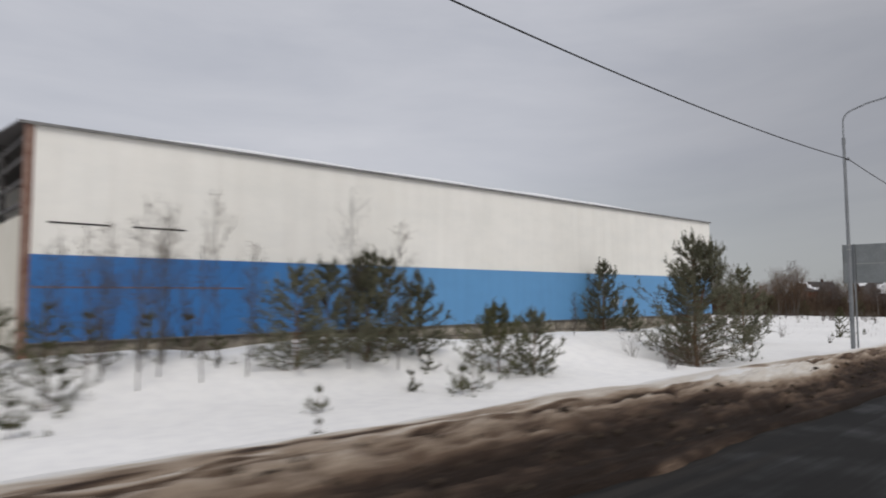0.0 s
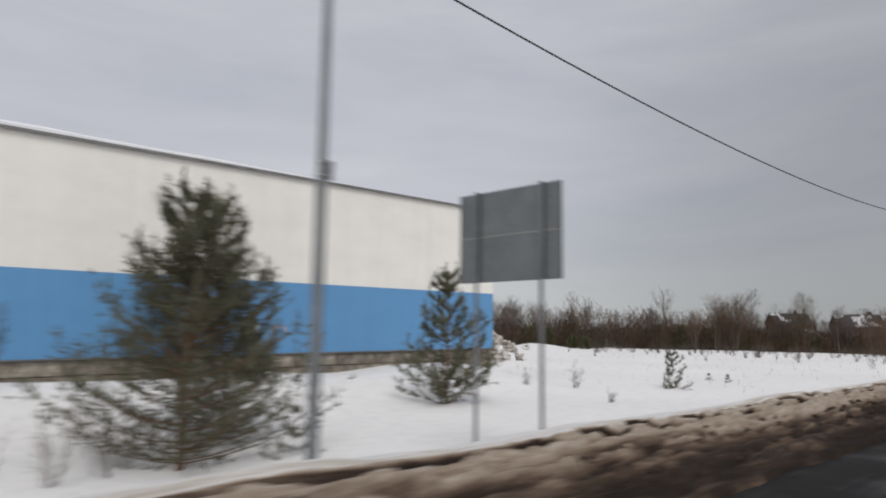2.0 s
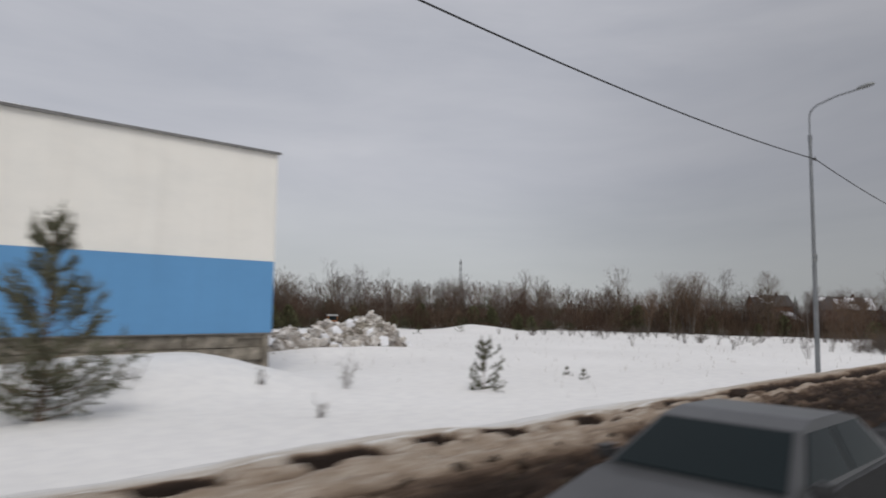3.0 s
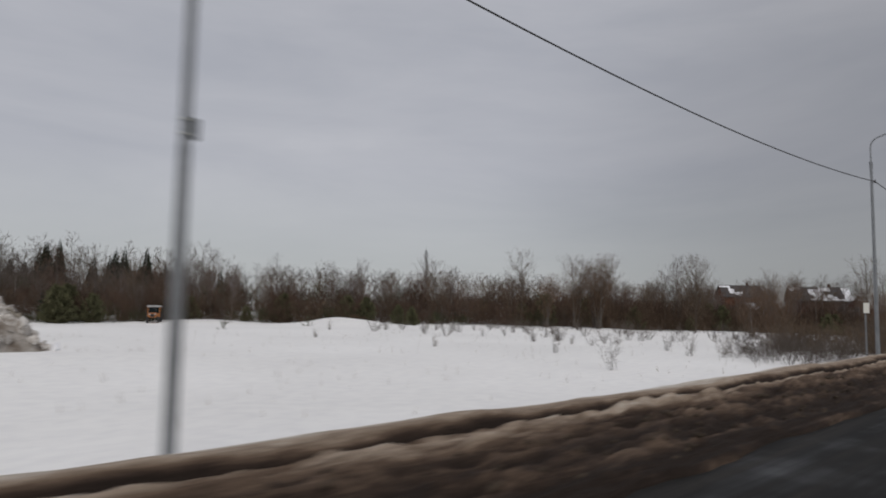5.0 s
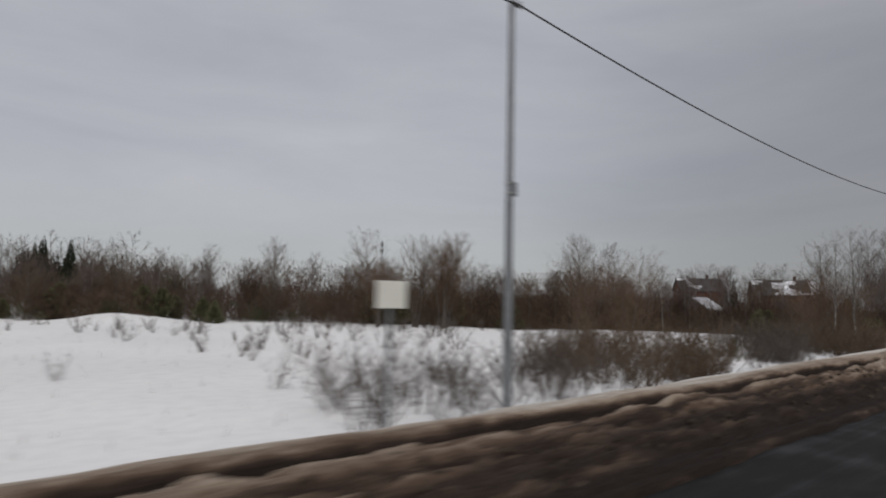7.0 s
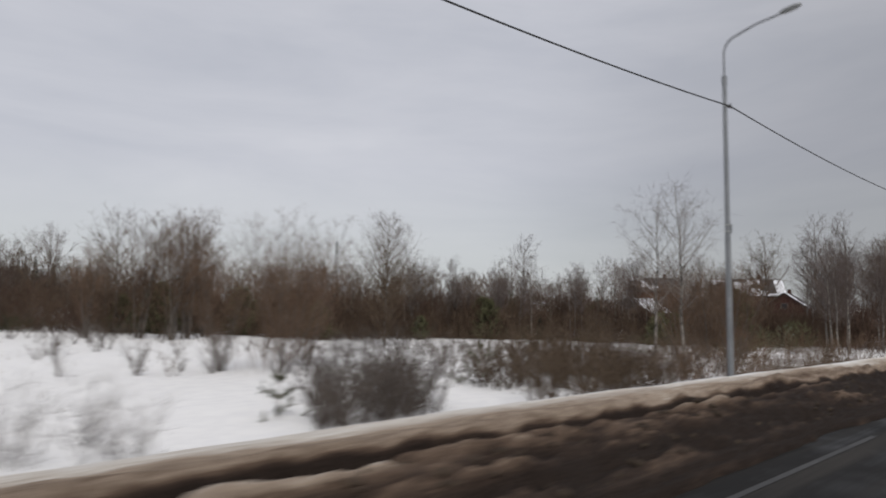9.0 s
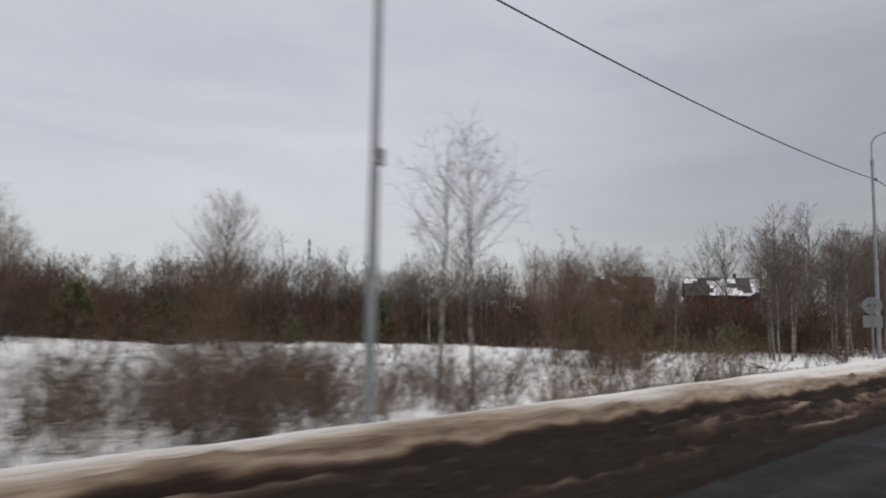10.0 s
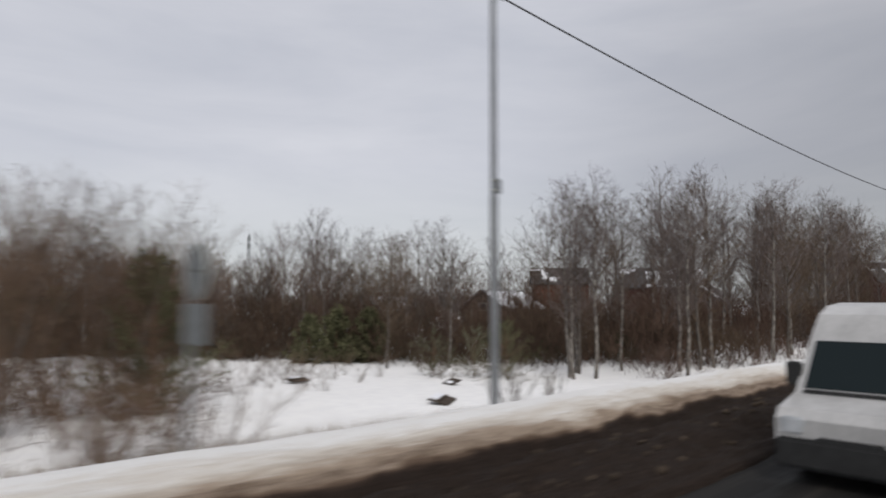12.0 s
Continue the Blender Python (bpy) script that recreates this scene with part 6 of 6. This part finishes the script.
def van(x, y):
    ob = thing("van", pose(x, y, float(road_z(x + 2)) - 0.03), "dirty white high-roof van with dark windscreen on the road", "van")
    prof = [(0.12, 0.42), (0.0, 0.55), (0.02, 0.92), (0.16, 1.06), (0.85, 1.22), (1.42, 1.98), (1.55, 2.14), (1.80, 2.44), (2.15, 2.58), (2.8, 2.64), (5.7, 2.62), (5.85, 2.5), (5.9, 0.45), (4.7, 0.36), (1.4, 0.36)]
    half = lambda z: 1.0 - 0.02 * max(0, 0.7 - z) - 0.075 * max(0, z - 1.1) - 0.10 * max(0, z - 2.3)
    part("body", loft(prof, half, 0.09), VAN_WHITE, ob)
    quad_panel([(0.91, -half(1.3) + .12, 1.275), (0.91, half(1.3) - .12, 1.275), (1.44, half(1.95) - .11, 2.0), (1.44, -half(1.95) + .11, 2.0)], -0.025, "windscreen", CAR_GLASS, ob, "dark tinted windscreen")
    part("bumper", box_bm(-0.10, 0.32, -0.99, 0.99, 0.22, 0.66, 0.05), BLACK_TRIM, ob, "black plastic bumper")
    part("grille", box_bm(-0.02, 0.03, -0.42, 0.42, 0.60, 0.70, 0.01), BLACK_TRIM, ob)
    part("cowl", box_bm(0.80, 0.93, -0.86, 0.86, 1.20, 1.27, 0.015), BLACK_TRIM, ob, "black wiper cowl")
    for s in (-1, 1):
        part("headlight", box_bm(-0.015, 0.14, s * 0.76 - 0.17, s * 0.76 + 0.17, 0.70, 0.95, 0.03), HEADLIGHT, ob, "clear headlight")
        part("mirror", box_bm(1.0, 1.14, s * 1.06 - 0.12, s * 1.06 + 0.12, 1.30, 1.68, 0.03), BLACK_TRIM, ob, "black wing mirror")
        quad_panel([(1.35, s * (half(1.3) + .005), 1.25), (2.25, s * (half(1.3) + .005), 1.25), (2.25, s * (half(1.9) + .005), 1.9), (1.68, s * (half(1.9) + .005), 1.9)], 0.012, "side_window", CAR_GLASS, ob)
        for wx in (1.0, 4.7):
            wheel(ob, wx, s * 0.86, 0.34, 0.24)
    for yy in (-0.35, 0.3):
        part("wiper", tube_path([(0.93, yy, 1.30), (1.02, yy + 0.5, 1.40)], [0.012, 0.008], 5), BLACK_TRIM, ob)


def car(x, y):
    ob = thing("car", pose(x, y, float(road_z(x)) - 0.03), "silver saloon car with dark windows on the wet road", "car")
    prof = [(0.10, 0.25), (0.0, 0.38), (0.03, 0.60), (0.22, 0.72), (1.10, 0.92), (1.25, 0.95), (4.15, 0.98), (4.30, 0.70), (4.28, 0.34), (4.1, 0.24)]
    half = lambda z: 0.84 - 0.06 * max(0, 0.5 - z)
    part("body", loft(prof, half, 0.10), CAR_SILVER, ob)
    cabin = [(1.20, 0.93), (1.95, 1.36), (2.25, 1.42), (3.0, 1.42), (3.35, 1.36), (3.95, 0.96)]
    wide = lambda z: 0.80 - 0.46 * (z - 0.93)
    part("cabin", loft(cabin, wide, 0.05), CAR_SILVER, ob, "silver roof and pillars")
    quad_panel([(1.30, -wide(1.0) + .06, 0.99), (1.30, wide(1.0) - .06, 0.99), (1.90, wide(1.33) - .06, 1.335), (1.90, -wide(1.33) + .06, 1.335)], -0.02, "windscreen", CAR_GLASS, ob, "dark windscreen")
    quad_panel([(3.85, wide(1.0) - .08, 1.02), (3.85, -wide(1.0) + .08, 1.02), (3.42, -wide(1.33) + .08, 1.32), (3.42, wide(1.33) - .08, 1.32)], -0.02, "rear_window", CAR_GLASS, ob)
    for s in (-1, 1):
        quad_panel([(1.52, s * (wide(1.0) + .004), 1.0), (2.55, s * (wide(1.0) + .004), 1.0), (2.55, s * (wide(1.34) + .004), 1.34), (2.02, s * (wide(1.34) + .004), 1.34)], 0.01, "side_window", CAR_GLASS, ob)
        quad_panel([(2.63, s * (wide(1.0) + .004), 1.0), (3.62, s * (wide(1.0) + .004), 1.0), (3.28, s * (wide(1.34) + .004), 1.34), (2.63, s * (wide(1.34) + .004), 1.34)], 0.01, "side_window", CAR_GLASS, ob)
        part("headlight", box_bm(0.0, 0.26, s * 0.62 - 0.16, s * 0.62 + 0.16, 0.56, 0.70, 0.03), HEADLIGHT, ob, "clear headlight")
        part("mirror", box_bm(1.42, 1.56, s * 0.90 - 0.09, s * 0.90 + 0.09, 0.96, 1.09, 0.03), CAR_SILVER, ob)
        for wx in (0.78, 3.45):
            wheel(ob, wx, s * 0.74, 0.31, 0.20)
    part("bumper", box_bm(-0.06, 0.22, -0.80, 0.80, 0.22, 0.46, 0.05), CAR_SILVER, ob)
    part("grille", box_bm(-0.01, 0.05, -0.36, 0.36, 0.52, 0.62, 0.01), BLACK_TRIM, ob)


def tractor(x, y, turn):
    """Small municipal tractor seen nose-on; local -y is its front."""
    ob = thing("tractor", pose(x, y, at_ground(x, y) - 0.05, 0, 0, turn) @ Matrix.Diagonal((0.86, 0.86, 0.86, 1)), "orange tractor with a white cab roof at the wood's edge", "tractor")
    part("bonnet", box_bm(-0.48, 0.48, -1.7, -0.2, 0.75, 1.45, 0.07), TRACTOR_ORANGE, ob)
    part("grille", box_bm(-0.30, 0.30, -1.73, -1.70, 0.85, 1.30, 0.01), BLACK_TRIM, ob)
    part("cab_base", box_bm(-0.85, 0.85, -0.2, 1.2, 0.75, 1.35, 0.05), TRACTOR_ORANGE, ob)
    part("windscreen", box_bm(-0.76, 0.76, -0.16, -0.12, 1.36, 2.2), CAR_GLASS, ob, "dark cab windscreen")
    for sx in (-0.80, 0.80):
        part("side_window", box_bm(sx - 0.02, sx + 0.02, -0.08, 1.1, 1.38, 2.2), CAR_GLASS, ob)
        for sy in (-0.14, 1.14):
            part("pillar", box_bm(sx - 0.045, sx + 0.045, sy - 0.045, sy + 0.045, 1.35, 2.25), TRACTOR_ORANGE, ob)
        part("headlight", box_bm(sx * 0.48 - 0.1, sx * 0.48 + 0.1, -1.76, -1.70, 1.15, 1.33, 0.02), HEADLIGHT, ob, "clear headlight")
        wheel_at = bmesh.new()
        bmesh.ops.create_cone(wheel_at, cap_ends=True, segments=20, radius1=0.72, radius2=0.72, depth=0.4, matrix=pose(sx * 1.08, 0.75, 0.72, 0, 90, 0))
        part("rear_wheel", wheel_at, RUBBER, ob, "large black tyre")
        wheel_at = bmesh.new()
        bmesh.ops.create_cone(wheel_at, cap_ends=True, segments=20, radius1=0.45, radius2=0.45, depth=0.26, matrix=pose(sx * 0.9, -1.2, 0.45, 0, 90, 0))
        part("front_wheel", wheel_at, RUBBER, ob, "black tyre")
    part("cab_roof", box_bm(-0.98, 0.98, -0.35, 1.3, 2.25, 2.5, 0.08), VAN_WHITE, ob, "white cab roof")
    part("exhaust", tube_path([(0.3, -0.7, 1.45), (0.3, -0.7, 2.2)], [0.04, 0.04], 8), DARK_STEEL, ob)


tractor(98.7, 86.0, -25)
van(180.7, 3.0)
car(46.15, 2.92)
